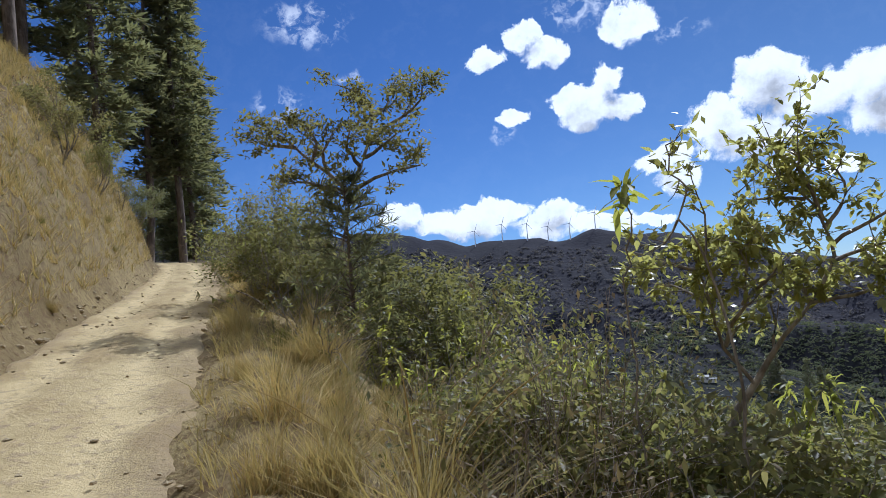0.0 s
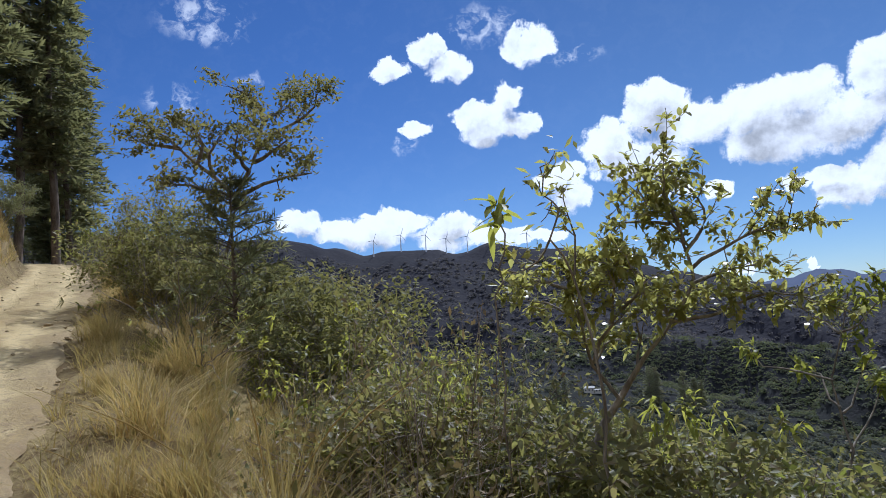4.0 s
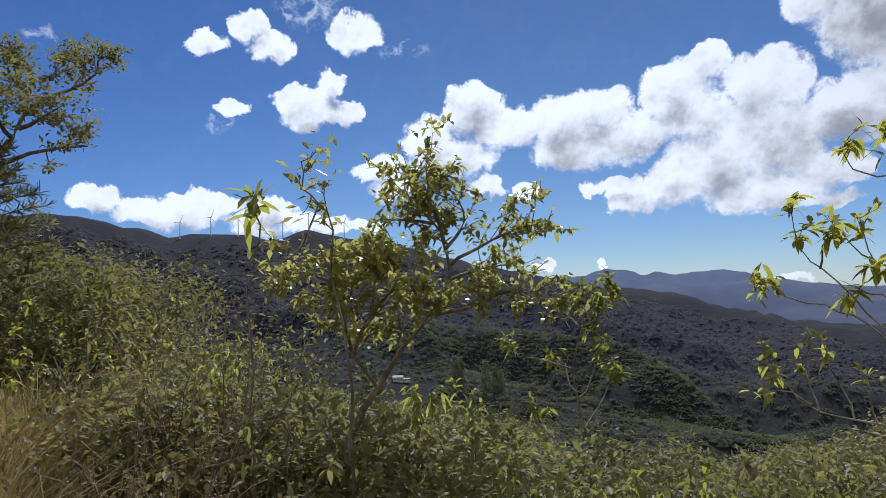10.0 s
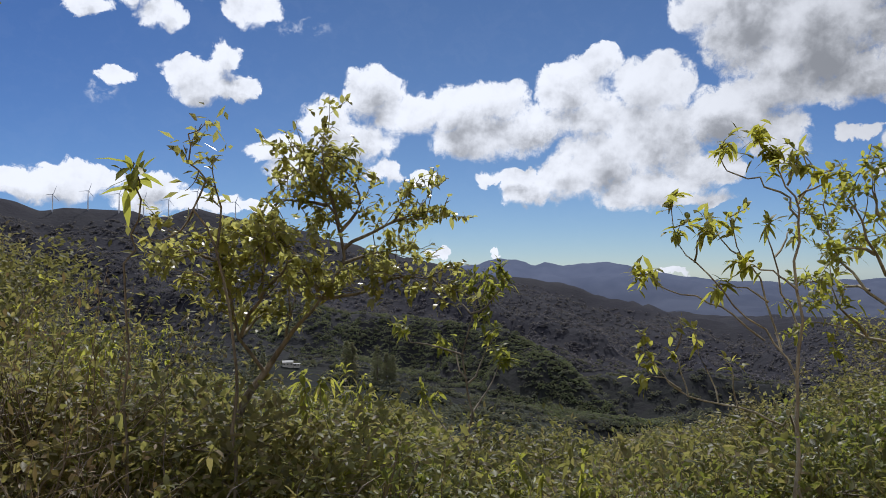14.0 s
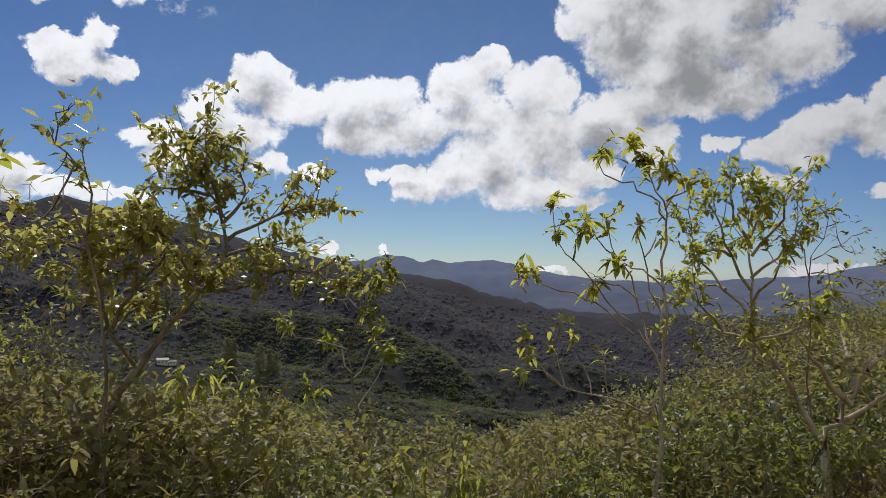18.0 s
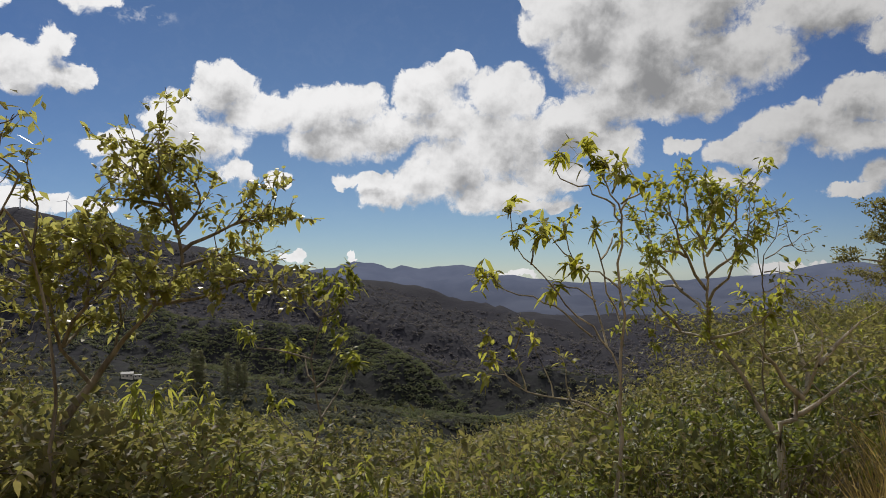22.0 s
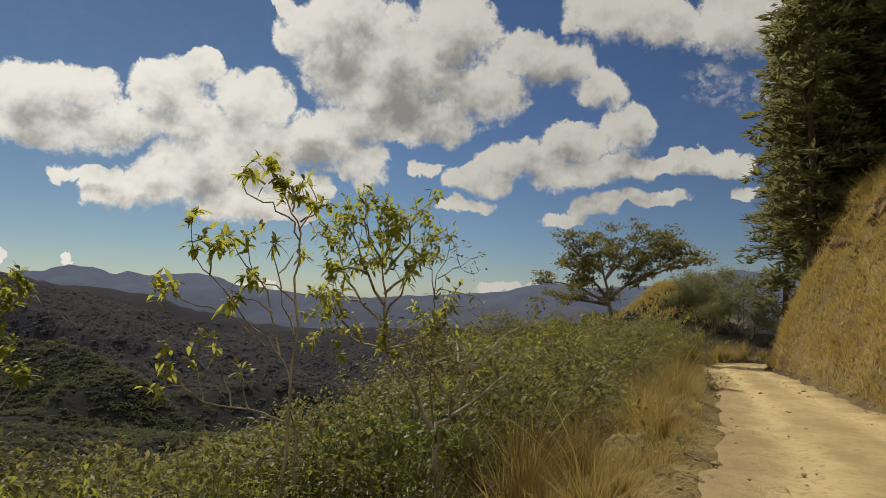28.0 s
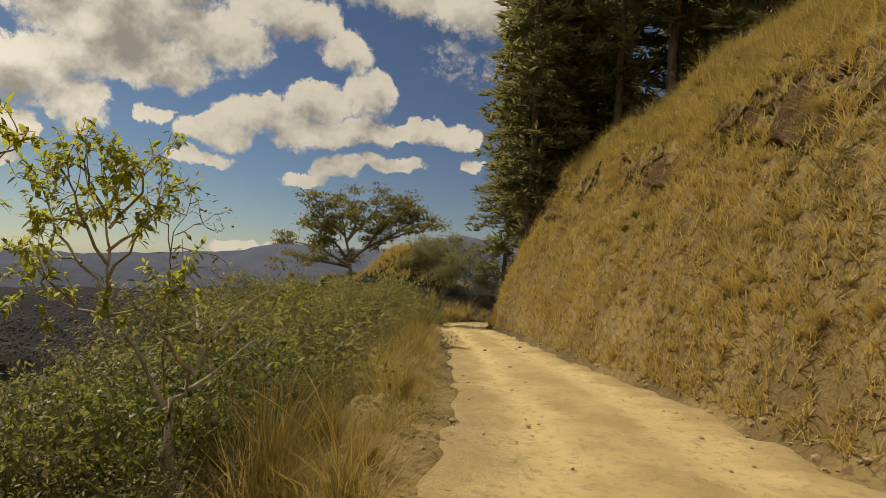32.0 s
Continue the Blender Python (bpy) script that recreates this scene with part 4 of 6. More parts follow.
def conifer(seed, tall=20.0, bare=0.3, wide=0.17):
    """A tall cypress-like conifer: straight trunk, short drooping boughs set with dark sprays."""
    rng = np.random.default_rng(seed)
    ob = thing("conifer_tree", "tall dark green conifer in a stand above the bank", "tree", "conifers above the road")
    z = np.linspace(-0.6, tall, 14)
    bend = np.cumsum(rng.normal(0, 0.05, (14, 2)), 0)
    trunk = np.column_stack([bend, z])
    part("trunk", tube(trunk, np.linspace(tall * 0.012, 0.03, 14), 8), M_BARK_DARK, ob)
    boughs, P, D = [], [], []
    n = int(tall * 8)
    for k in range(n):
        t = bare + (1 - bare) * (k + rng.random()) / n
        zz = t * tall
        reach = tall * wide * (1.05 - t) ** 0.65 * rng.uniform(0.55, 1.15) * min(1, 0.45 + (t - bare) * 3.0)
        a = rng.uniform(0, 6.283)
        c = np.array([np.interp(zz, z, trunk[:, 0]), np.interp(zz, z, trunk[:, 1]), zz])
        out = np.array([math.cos(a), math.sin(a), 0])
        q = [c + out * reach * s + np.array([0, 0, reach * (0.22 * s - 0.30 * s * s)]) for s in np.linspace(0, 1, 4)]
        boughs.append((q, np.linspace(0.03, 0.008, 4)))
        m = int(13 + reach * 14)
        s = rng.uniform(0.2, 1.05, m) ** 0.8
        base = c + out * (reach * s)[:, None] + np.array([0, 0, 1.0]) * (reach * (0.22 * s - 0.30 * s * s))[:, None]
        P.append(base + rng.normal(0, 0.09, (m, 3)))
        lean = np.column_stack([np.full(m, out[0]), np.full(m, out[1]), np.zeros(m)])
        D.append(lean * 0.7 + rng.normal(0, 0.7, (m, 3)) * [1, 1, 0.45] + [0, 0, 0.12])
    P, D = np.concatenate(P), np.concatenate(D)
    k = len(P)
    part("bough_frame", limb_geo(boughs, 3), M_BARK_DARK, ob)
    part("crown", leaves_small(P, D, unit(rng.normal(0, 0.5, (k, 3)) + [0, 0, 1]), rng.uniform(0.38, 0.85, k), rng.uniform(0.11, 0.22, k)), M_NEEDLE, ob)
    return ob


def small_pine(seed, tall=4.0):
    rng = np.random.default_rng(seed)
    ob = thing("pine_tree", "small dark fuzzy pine beside the road", "tree")
    part("trunk", tube([(0, 0, -0.5), (0.03, 0.02, tall * 0.5), (0, 0, tall)], [0.06, 0.045, 0.012], 6), M_BARK_DARK, ob)
    boughs, P, D = [], [], []
    for k in range(90):
        t = 0.2 + 0.8 * (k + rng.random()) / 90
        a, reach = rng.uniform(0, 6.283), tall * 0.36 * (1.08 - t) ** 0.55 * rng.uniform(0.5, 1.15)
        out = np.array([math.cos(a), math.sin(a), 0.0])
        q = [np.array([0, 0, t * tall]) + out * reach * u + np.array([0, 0, reach * (0.55 * u - 0.25 * u * u)]) for u in np.linspace(0, 1, 5)]
        boughs.append((q, np.linspace(0.016, 0.004, 5)))
        m = int(34 + reach * 45)
        u = rng.uniform(0.25, 1.02, m)
        P.append(np.array([0, 0, t * tall]) + out * (reach * u)[:, None] + np.array([0, 0, 1.0]) * (reach * (0.55 * u - 0.25 * u * u))[:, None])
        D.append(out * 0.8 + rng.normal(0, 0.75, (m, 3)) + [0, 0, 0.35])
    P, D = np.concatenate(P), np.concatenate(D)
    n = len(P)
    part("bough_frame", limb_geo(boughs, 3), M_BARK_DARK, ob)
    part("crown", leaves_long(P, D, rng.normal(0, 1, (n, 3)), rng.uniform(0.14, 0.26, n), rng.uniform(0.018, 0.03, n), np.zeros(n)), M_NEEDLE, ob)
    return ob


def tuft(seed, tall, per, mat, label, width=0.004, spread=0.75):
    rng = np.random.default_rng(seed)
    ob = thing("grass_tuft", label, "grass", "grass tufts along the road edge")
    roots = np.column_stack([rng.normal(0, 0.07, per // 8), rng.normal(0, 0.07, per // 8), np.full(per // 8, -0.05)])
    part("leaf_clump", blades(rng, roots, 8, np.full(len(roots), tall), spread, width), mat, ob)
    stalks = []
    for k in range(4):
        a, lean = rng.uniform(0, 6.283), rng.uniform(0.35, 0.9)
        h = tall * rng.uniform(1.0, 1.35)
        q = [np.array([math.cos(a) * lean * h * s * s, math.sin(a) * lean * h * s * s, h * s * (1 - 0.25 * lean * s)]) for s in np.linspace(0, 1, 6)]
        stalks.append((q, [0.0016, 0.0015, 0.0014, 0.0024, 0.0036, 0.0008]))
    part("seed_stalk", limb_geo(stalks, 3, 0.001), M_STRAW, ob)
    return ob


def flat_tree(name, seed, limbs_in, label, leafmat, per, cloud, leaf, flatten, category="tree", fork=2, seglen=0.25, twig=0.6, sides=0.5, bark=None):
    """A tree whose main limbs are given as rows of points with a first and a last radius; twigs and leaves grow from their outer halves."""
    rng = np.random.default_rng(seed)
    base = np.array(limbs_in[0][0][0], float)
    ob = thing(name, label, category, loc=base)
    limbs, tips = [], []
    spec = dict(seg=seglen, wander=0.16, up=0.05, taper=0.6, side_tips=sides, forks=2, clear=0.3, angle=0.7, shrink=0.65)
    for pts, r0, r1, bare in limbs_in:
        p, _ = resample(np.array(pts, float) - base, np.zeros(len(pts)), seglen)
        p = np.vstack([p, np.array(pts[-1], float) - base])
        p = p + np.vstack([np.zeros((1, 3)), rng.normal(0, seglen * 0.06, (len(p) - 1, 3))])
        rr = np.linspace(r0, r1, len(p))
        limbs.append((p, rr))
        d = unit(np.gradient(p, axis=0))
        for i in range(int(len(p) * bare), len(p)):
            for _ in range(fork):
                turn = unit(rng.normal(0, 1, 3) * [1, 1, 0.6 * flatten + 0.2])
                grow(rng, p[i], unit(d[i] * 0.6 + turn * 0.9), twig * rng.uniform(0.5, 1.2), max(0.006, rr[i] * 0.45), 1, spec, limbs, tips)
    part("trunk", limb_geo(limbs, 7, 0.003), bark or M_BARK, ob)
    if leaf[2] > 0:
        part("crown", rosettes(rng, tips, per, leaf[0], leaf[1], leaf[2], back=0.2), leafmat, ob)
    else:
        part("crown", sprinkle(rng, tips, per, cloud, leaf[0], leaf[1], flatten), leafmat, ob)
    return ob

# ---------------------------------------------------------------- trees of the stand above the left bank and above the right bank
rng = np.random.default_rng(11)
stand = [conifer(101, 21, 0.12, 0.16), conifer(102, 18, 0.10, 0.18), conifer(103, 24, 0.24, 0.15)]
spots_l = [(-11.6, 51), (-13.4, 54), (-11.4, 46.5), (-14.6, 58), (-12.6, 56.5), (-13.5, 29), (-15.5, 24.5), (-12.6, 36), (-15, 33), (-14, 41), (-17, 37), (-13.2, 45), (-18.5, 30), (-21, 35), (-16.5, 27), (-20, 25), (-24, 29), (-19.5, 42), (-23, 22)]
spots_r = [(50, -9.3), (52, -11.5), (48, -12.5), (54, -14), (40.8, -9.2), (43.5, -11), (38.5, -9.8), (36.5, -12.5), (41.5, -14), (37, -16), (34, -14.8), (38, -19), (31, -17.5), (35, -20.5), (28, -19.5), (32, -23), (25, -22), (29, -26), (22, -24.5), (26, -29), (34, -27), (19, -27.5), (23, -32), (39.5, -12), (42, -18), (45, -15), (40, -23), (37, -30), (30, -31), (27, -35), (33, -35), (20, -33), (17, -31), (22, -38), (45, -21), (41, -28), (48, -17), (46.5, -10.5), (37.0, -8.3), (44.5, -13)]
first = True
for i, (x, y) in enumerate(spots_l + spots_r):
    src = stand[i % 3]
    m = pose(x, y, hgt(x, y) - 0.2, rng.normal(0, 1.5), rng.normal(0, 1.5), rng.uniform(0, 360))
    if i < 3:
        src.matrix_basis = m
    else:
        copy_thing(src, m)

# ---------------------------------------------------------------- shrubs over the valley slope
kinds = [shrub_broad(1), shrub_rosette(2), shrub_fine(3), shrub_broad(4, mat=M_LEAF_LIME), shrub_rosette(5), shrub_twiggy(6), shrub_twiggy(7), shrub_fine(8), shrub_rosette(9, mat=M_LEAF), shrub_broad(10, 5.0), shrub_rosette(11, 5.0), shrub_fine(12, 4.8), shrub_rosette(13, 4.6, M_LEAF), shrub_branchy(14), shrub_branchy(15, mat=M_LEAF_LIME), shrub_branchy(16, per=12), shrub_stemmy(17), shrub_stemmy(18, 3.0, 6, M_LEAF_GREEN), shrub_stemmy(19, 2.4, 4, M_LEAF_GREEN), shrub_stemmy(20, 3.2, 7, M_LEAF_GREEN)]
CEIL = [(20, 7), (12, 6.5), (8, 6), (2, 4.8), (-4, 4.2), (-8, 2.6), (-12, -0.6), (-20, -4.4), (-28, -8), (-36, -10), (-45, -12.2), (-52, -15), (-58, -14), (-64, -12), (-70, -10), (-76, -8), (-82, -5.4), (-90, -3.6), (-97, -4)]
ca = np.array(sorted(CEIL))
EYE = (0.6, -0.1, 1.8)
placed, used = [], set()
tries = 0
while len(placed) < 300 and tries < 14000:
    tries += 1
    a = rng.uniform(-94, 13)
    r = 3.4 * (24 / 3.4) ** rng.random()
    x, y = EYE[0] - math.sin(radians(a)) * r, EYE[1] + math.cos(radians(a)) * r
    d, hw, _ = (float(v[0]) for v in road_frame(np.array([x]), np.array([y])))
    out = -d - hw
    if out < (1.5 if r > 6 else 1.9) + (1.1 if a > -2 and r < 9 else 0) or any(math.hypot(x - p[0], y - p[1]) < 0.16 * r ** 0.8 + 0.14 for p in placed):
        continue
    if a < -16 and (r > 8 or rng.random() < 0.6):
        continue
    ground_z = hgt(x, y)
    top = EYE[2] + r * math.tan(radians(float(np.interp(a, ca[:, 0], ca[:, 1])) - abs(rng.normal(0, 4.2)) - (1.0 if r < 5 else 0) + (rng.uniform(2.5, 5.0) if rng.random() < 0.10 else 0)))
    tall = top - ground_z
    if tall < 0.8:
        continue
    dry = r < 6.5 and a > -26
    pick = rng.choice([5, 6, 5, 6, 5, 6, 16, 13]) if dry else rng.choice([16, 17, 18, 19, 16, 18, 19, 5, 13]) if r < 9 and a < -56 else rng.choice([13, 14, 15, 5, 6, 8, 1, 0, 16, 18]) if r < 8 else rng.choice([0, 1, 4, 8, 13, 5, 3, 14, 2, 6]) if a > -55 else rng.choice([1, 2, 3, 4, 7, 8, 14, 0, 6])
    if r < 5 and tall > 3.2:
        tall, top = 3.2, ground_z + 3.2
    if tall > 1.25 * TOP[kinds[pick]] and r > 7:
        pick = int(rng.choice([9, 10, 11, 12]))
    native = TOP[kinds[pick]]
    s = tall / native
    if s > 1.7:
        continue
    wide = s ** 0.7 if r > 7 else min(0.9, s ** 0.5 * 0.8)
    placed.append((x, y))
    m = pose(x, y, top - s * native, rng.normal(0, 7), rng.normal(0, 7), rng.uniform(0, 360)) @ Matrix.Diagonal((wide, wide, s, 1))
    if pick in used:
        ob = copy_thing(kinds[pick], m)
        ob.matrix_basis = m
    else:
        kinds[pick].matrix_basis = m
        used.add(pick)

# rounded crowns one below another down the slope
green, lime = "rounded shrub with dull green leaves on the slope below the road", "rounded shrub with drooping green leaf whorls on the slope"
mounds = [shrub_mound(61, 2.6, 0.95, 6, M_LEAF_GREEN, lime), shrub_mound(62, 2.6, 1.0, 6, M_LEAF, green, False), shrub_mound(63, 4.4, 1.25, 8, M_LEAF_GREEN, lime), shrub_mound(64, 4.4, 1.3, 8, M_LEAF, green, False),
          shrub_mound(65, 6.8, 1.6, 9, M_LEAF, green), shrub_mound(66, 6.8, 1.7, 10, M_LEAF_LIME, lime, True, 20), shrub_mound(67, 6.8, 1.6, 9, M_LEAF_FINE, green, False, 22)]
rng = np.random.default_rng(19)
spots, used = [], set()
UPPER = np.array([(-95, -4.2), (-86, -4.0), (-80, -5.0), (-75, -6.6), (-70, -8.2), (-63, -10.5), (-58, -12.2), (-54, -13.6), (-50, -13.2), (-43, -12.4), (-37, -11.4), (-31, -9.6), (-17, -7), (-8, -4), (0, -2)])
for tries in range(6000):
    if len(spots) >= 200:
        break
    a = rng.uniform(-95, -4)
    r = 5.2 * (30 / 5.2) ** rng.random()
    x, y = EYE[0] - math.sin(radians(a)) * r, EYE[1] + math.cos(radians(a)) * r
    d, hw, _ = (float(v[0]) for v in road_frame(np.array([x]), np.array([y])))
    ground_z = hgt(x, y)
    top = EYE[2] + r * math.tan(radians(float(np.interp(a, UPPER[:, 0], UPPER[:, 1])) + 0.3 - abs(rng.normal(0, 3.6)) - (1.5 if r < 9 else 0)))
    tall = min(top - ground_z, 7.5)
    if -d - hw < 2.2 or tall < 1.2 or any(math.hypot(x - q[0], y - q[1]) < 0.32 * (q[2] + 1.0) for q in spots):
        continue
    if a < -58 and r < 9:
        tall = max(1.2, tall - 0.35)
    pick = int(rng.choice([0, 0, 1] if a < -55 and tall < 3.2 else [2, 2, 3] if a < -55 and tall < 5.2 else [0, 1] if tall < 3.2 else [2, 3, 3] if tall < 5.2 else [4, 5, 6, 6]))
    s = tall / TOP[mounds[pick]]
    spots.append((x, y, 1.0 + 0.15 * tall))
    m = pose(x, y, ground_z, rng.normal(0, 4), rng.normal(0, 4), rng.uniform(0, 360)) @ Matrix.Diagonal((s ** 0.5, s ** 0.5, s, 1))
    if pick in used:
        copy_thing(mounds[pick], m).matrix_basis = m
    else:
        mounds[pick].matrix_basis = m
        used.add(pick)

# ---------------------------------------------------------------- single trees and saplings that stand out
def limbs_at(eye, r, rows, depth, seed, radii, bare):
    """Limbs from bearings and heights seen from eye, r metres off, their outer ends swung nearer or farther by depth."""
    rg = np.random.default_rng(seed)
    out, far = [], []
    for k, row in enumerate(rows):
        swing = 0 if k == 0 else rg.uniform(-depth, depth)
        start = min(far, key=lambda q: math.hypot(q[0] - row[0][0], q[1] - row[0][1]))[2] if k else r
        n = len(row)
        reach = [start + swing * i / max(1, n - 1) for i in range(n)]
        far += [(a, e, q) for (a, e), q in zip(row, reach)]
        pts = [tuple(spot(eye, a, e, q)) for (a, e), q in zip(row, reach)]
        if k == 0:
            g = hgt(pts[0][0], pts[0][1]) - 0.3
            if pts[0][2] > g + 0.3:
                pts = [(pts[0][0], pts[0][1], g)] + pts
        out.append((pts, radii[0] if k == 0 else radii[1], radii[2], bare if k else 0.9))
    return out


EYE_A, EYE_M, EYE_R, EYE_Z = (0.0, 0.0, 1.75), (0.556, -0.266, 1.762), (0.751, -0.507, 1.762), (0.80, -0.80, 1.77)

# umbrella-branched tree beside the road, uphill along it
ROADSIDE_STEM = [[(2.3, -0.9), (1.7, 4.1), (1.0, 6.8), (0.3, 10.0)],
    [(0.3, 10.0), (2.0, 11.7), (3.3, 12.7), (4.6, 13.9), (5.8, 14.9), (7.0, 15.5)],
    [(0.3, 10.2), (-0.7, 12.2), (-1.5, 14.0), (-1.9, 16.3), (-1.5, 17.8), (0.5, 18.7)],
    [(-1.5, 13.9), (-2.7, 15.1), (-4.5, 16.0), (-6.1, 17.1), (-6.5, 18.2)],
    [(0.0, 10.2), (-2.0, 11.2), (-3.9, 11.7), (-5.8, 12.0)]]
ROADSIDE_SIDE = [[(-1.2, 12.9), (-2.9, 13.9), (-3.9, 14.6)],
    [(2.0, 11.7), (2.4, 13.4), (1.4, 15.0)],
    [(3.3, 12.7), (2.8, 14.3), (3.6, 15.6)],
    [(-0.7, 12.2), (0.3, 13.7), (0.0, 15.2)],
    [(0.3, 10.0), (1.6, 10.5), (3.8, 11.0), (5.5, 11.0)],
    [(-1.9, 16.3), (-3.3, 16.9), (-3.6, 18.0)],
    [(4.6, 13.9), (6.3, 14.0), (7.5, 14.3)]]
flat_tree("spreading_tree", 21, limbs_at(EYE_A, 14.0, ROADSIDE_STEM + ROADSIDE_SIDE, 1.4, 5, (0.085, 0.045, 0.012), 0.45),
    "slender roadside tree with flat sprays of light green leaves", M_LEAF_FINE, 9, 0.11, (0.13, 0.06, 0), 0.3, twig=0.38, sides=0.7)

pine = small_pine(31, 4.6)
px, py, _ = spot(EYE_A, 0.8, 0, 13.2)
pine.location = (px, py, hgt(px, py))
pine.location.z = EYE_A[2] + 13.2 * math.tan(radians(11.2)) - 4.6

# glossy-leaved leaning tree on the slope just below the road
LEANING_STEM = [[(-21.7, -16.3), (-22.3, -12.4), (-23.8, -9.7), (-25.0, -7.7), (-26.6, -5.7), (-28.2, -3.6), (-29.4, -2.1), (-30.2, -1.0)],
    [(-30.2, -1.0), (-31.2, 0.5), (-31.4, 2.2), (-31.0, 4.2), (-30.0, 6.0), (-28.6, 7.4), (-27.9, 8.7), (-29.0, 10.3)],
    [(-29.5, -1.9), (-31.2, -1.6), (-33.3, -1.3), (-35.1, -0.6), (-36.9, -0.1), (-38.9, -0.4)],
    [(-29.5, -1.9), (-28.6, -0.3), (-27.4, 1.7), (-26.2, 2.9), (-25.4, 3.2)],
    [(-31.4, 2.2), (-32.9, 3.4), (-34.7, 3.9), (-36.1, 4.8), (-38.0, 4.7)],
    [(-31.3, 1.0), (-33.4, 1.6), (-35.1, 2.1), (-36.9, 1.7)],
    [(-31.0, 3.5), (-32.4, 5.3), (-32.8, 6.7), (-31.7, 8.4)]]
LEANING_SIDE = [[(-30.0, 5.8), (-27.8, 6.1), (-25.7, 5.9)],
    [(-31.0, 4.2), (-29.9, 8.0), (-29.7, 9.7)],
    [(-26.6, -5.7), (-27.0, -3.1), (-26.8, -0.9)],
    [(-25.0, -7.7), (-23.2, -4.8), (-22.3, -1.7), (-21.9, 1.1), (-21.1, 2.6)],
    [(-23.2, -4.8), (-24.6, -1.7), (-25.0, 1.2), (-24.2, 3.2)],
    [(-22.3, -1.7), (-20.7, -0.4), (-19.6, 0.5)],
    [(-24.6, -1.7), (-26.2, -0.0), (-27.0, 1.3)],
    [(-23.2, -4.8), (-24.2, -3.4), (-25.8, -2.9)],
    [(-21.9, 1.1), (-19.6, 2.1), (-18.2, 1.7)]]
flat_tree("leaning_tree", 22, limbs_at(EYE_M, 6.4, LEANING_STEM + LEANING_SIDE, 0.6, 6, (0.085, 0.019, 0.005), 0.42),
    "leaning tree with glossy yellow-green leaves and a grey trunk", M_LEAF_GLOSS, 8, 0.085, (0.10, 0.05, 0.2), 0.8, twig=0.34, sides=0.55, fork=2, seglen=0.2)

flat_tree("sapling", 23, limbs_at(EYE_M, 5.2, [
    [(-22.7, -6.8), (-22.2, -2.7), (-21.3, 2.3), (-19.5, 5.4), (-20.4, 7.7), (-19.3, 9.0), (-19.1, 11.3)],
    [(-21.3, 2.3), (-21.5, 5.5), (-20.8, 8.6)],
    [(-19.5, 5.2), (-18.5, 3.6), (-17.0, 2.7)]], 0.3, 7, (0.02, 0.012, 0.005), 0.4),
    "crooked sapling with sparse glossy leaves", M_LEAF_GLOSS, 3, 0.05, (0.10, 0.048, 0), 0.9, category="sapling", twig=0.12, fork=1, seglen=0.16)

flat_tree("sapling", 24, limbs_at(EYE_M, 5.0, [[(-14.8, -3.5), (-15.0, 1.8), (-15.3, 4.5), (-15.3, 7.3), (-15.1, 8.6)]], 0.1, 8, (0.012, 0.01, 0.006), 1.0),
    "single-stemmed shoot with a crown of long pointed leaves", M_LEAF_LIME, 5, 0.05, (0.26, 0.08, 0.25), 1, category="sapling", twig=0.05, fork=1, seglen=0.3, sides=0)

flat_tree("sapling", 25, limbs_at(EYE_M, 8.4,
    [[(-40.0, -18.2), (-41.2, -14.8), (-41.9, -11.7), (-41.6, -8.6), (-41.4, -6.7), (-42.0, -4.0), (-42.5, -2.1)],
    [(-42.0, -3.3), (-41.1, -2.3), (-40.7, -1.4)],
    [(-42.0, -3.3), (-43.3, -2.6), (-44.8, -1.2)],
    [(-42.5, -2.1), (-42.7, -1.2), (-42.9, -0.6)],
    [(-41.6, -8.6), (-40.8, -7.0), (-40.1, -5.8)],
    [(-41.7, -9.0), (-42.7, -7.7), (-43.4, -6.3)],
    [(-41.9, -11.7), (-43.1, -10.0), (-44.3, -7.3)],
    [(-41.2, -14.8), (-39.1, -12.1), (-38.0, -10.3)],
    [(-41.4, -6.7), (-38.0, -5.7), (-36.5, -5.0)]], 0.7, 9, (0.03, 0.014, 0.006), 0.88),
    "thin sapling with drooping light green leaf whorls", M_LEAF_LIME, 9, 0.08, (0.15, 0.05, 0.35), 1, category="sapling", twig=0.22, fork=2, seglen=0.3, sides=0.3)

TALL_STEM = [[(-66.8, -17.3), (-66.8, -13.2), (-67.0, -9.4), (-67.1, -5.8), (-67.2, -1.4), (-67.4, 2.2), (-67.3, 4.5), (-66.7, 6.5), (-65.8, 8.1), (-65.1, 9.4)],
    [(-67.4, 4.0), (-66.7, 5.4), (-65.4, 6.6), (-64.0, 7.2), (-62.7, 7.8), (-62.1, 8.7), (-62.3, 10.0)],
    [(-66.7, 6.5), (-67.1, 7.6), (-67.4, 8.7)],
    [(-67.3, 4.9), (-68.1, 6.2), (-68.3, 7.6), (-67.9, 8.7)],
    [(-67.4, 5.6), (-68.6, 6.0), (-69.4, 7.0), (-69.7, 7.6)],
    [(-67.0, -8.0), (-65.6, -5.4), (-63.6, -3.4), (-61.8, -1.3), (-60.0, 0.8), (-58.8, 2.4), (-58.3, 5.0)]]
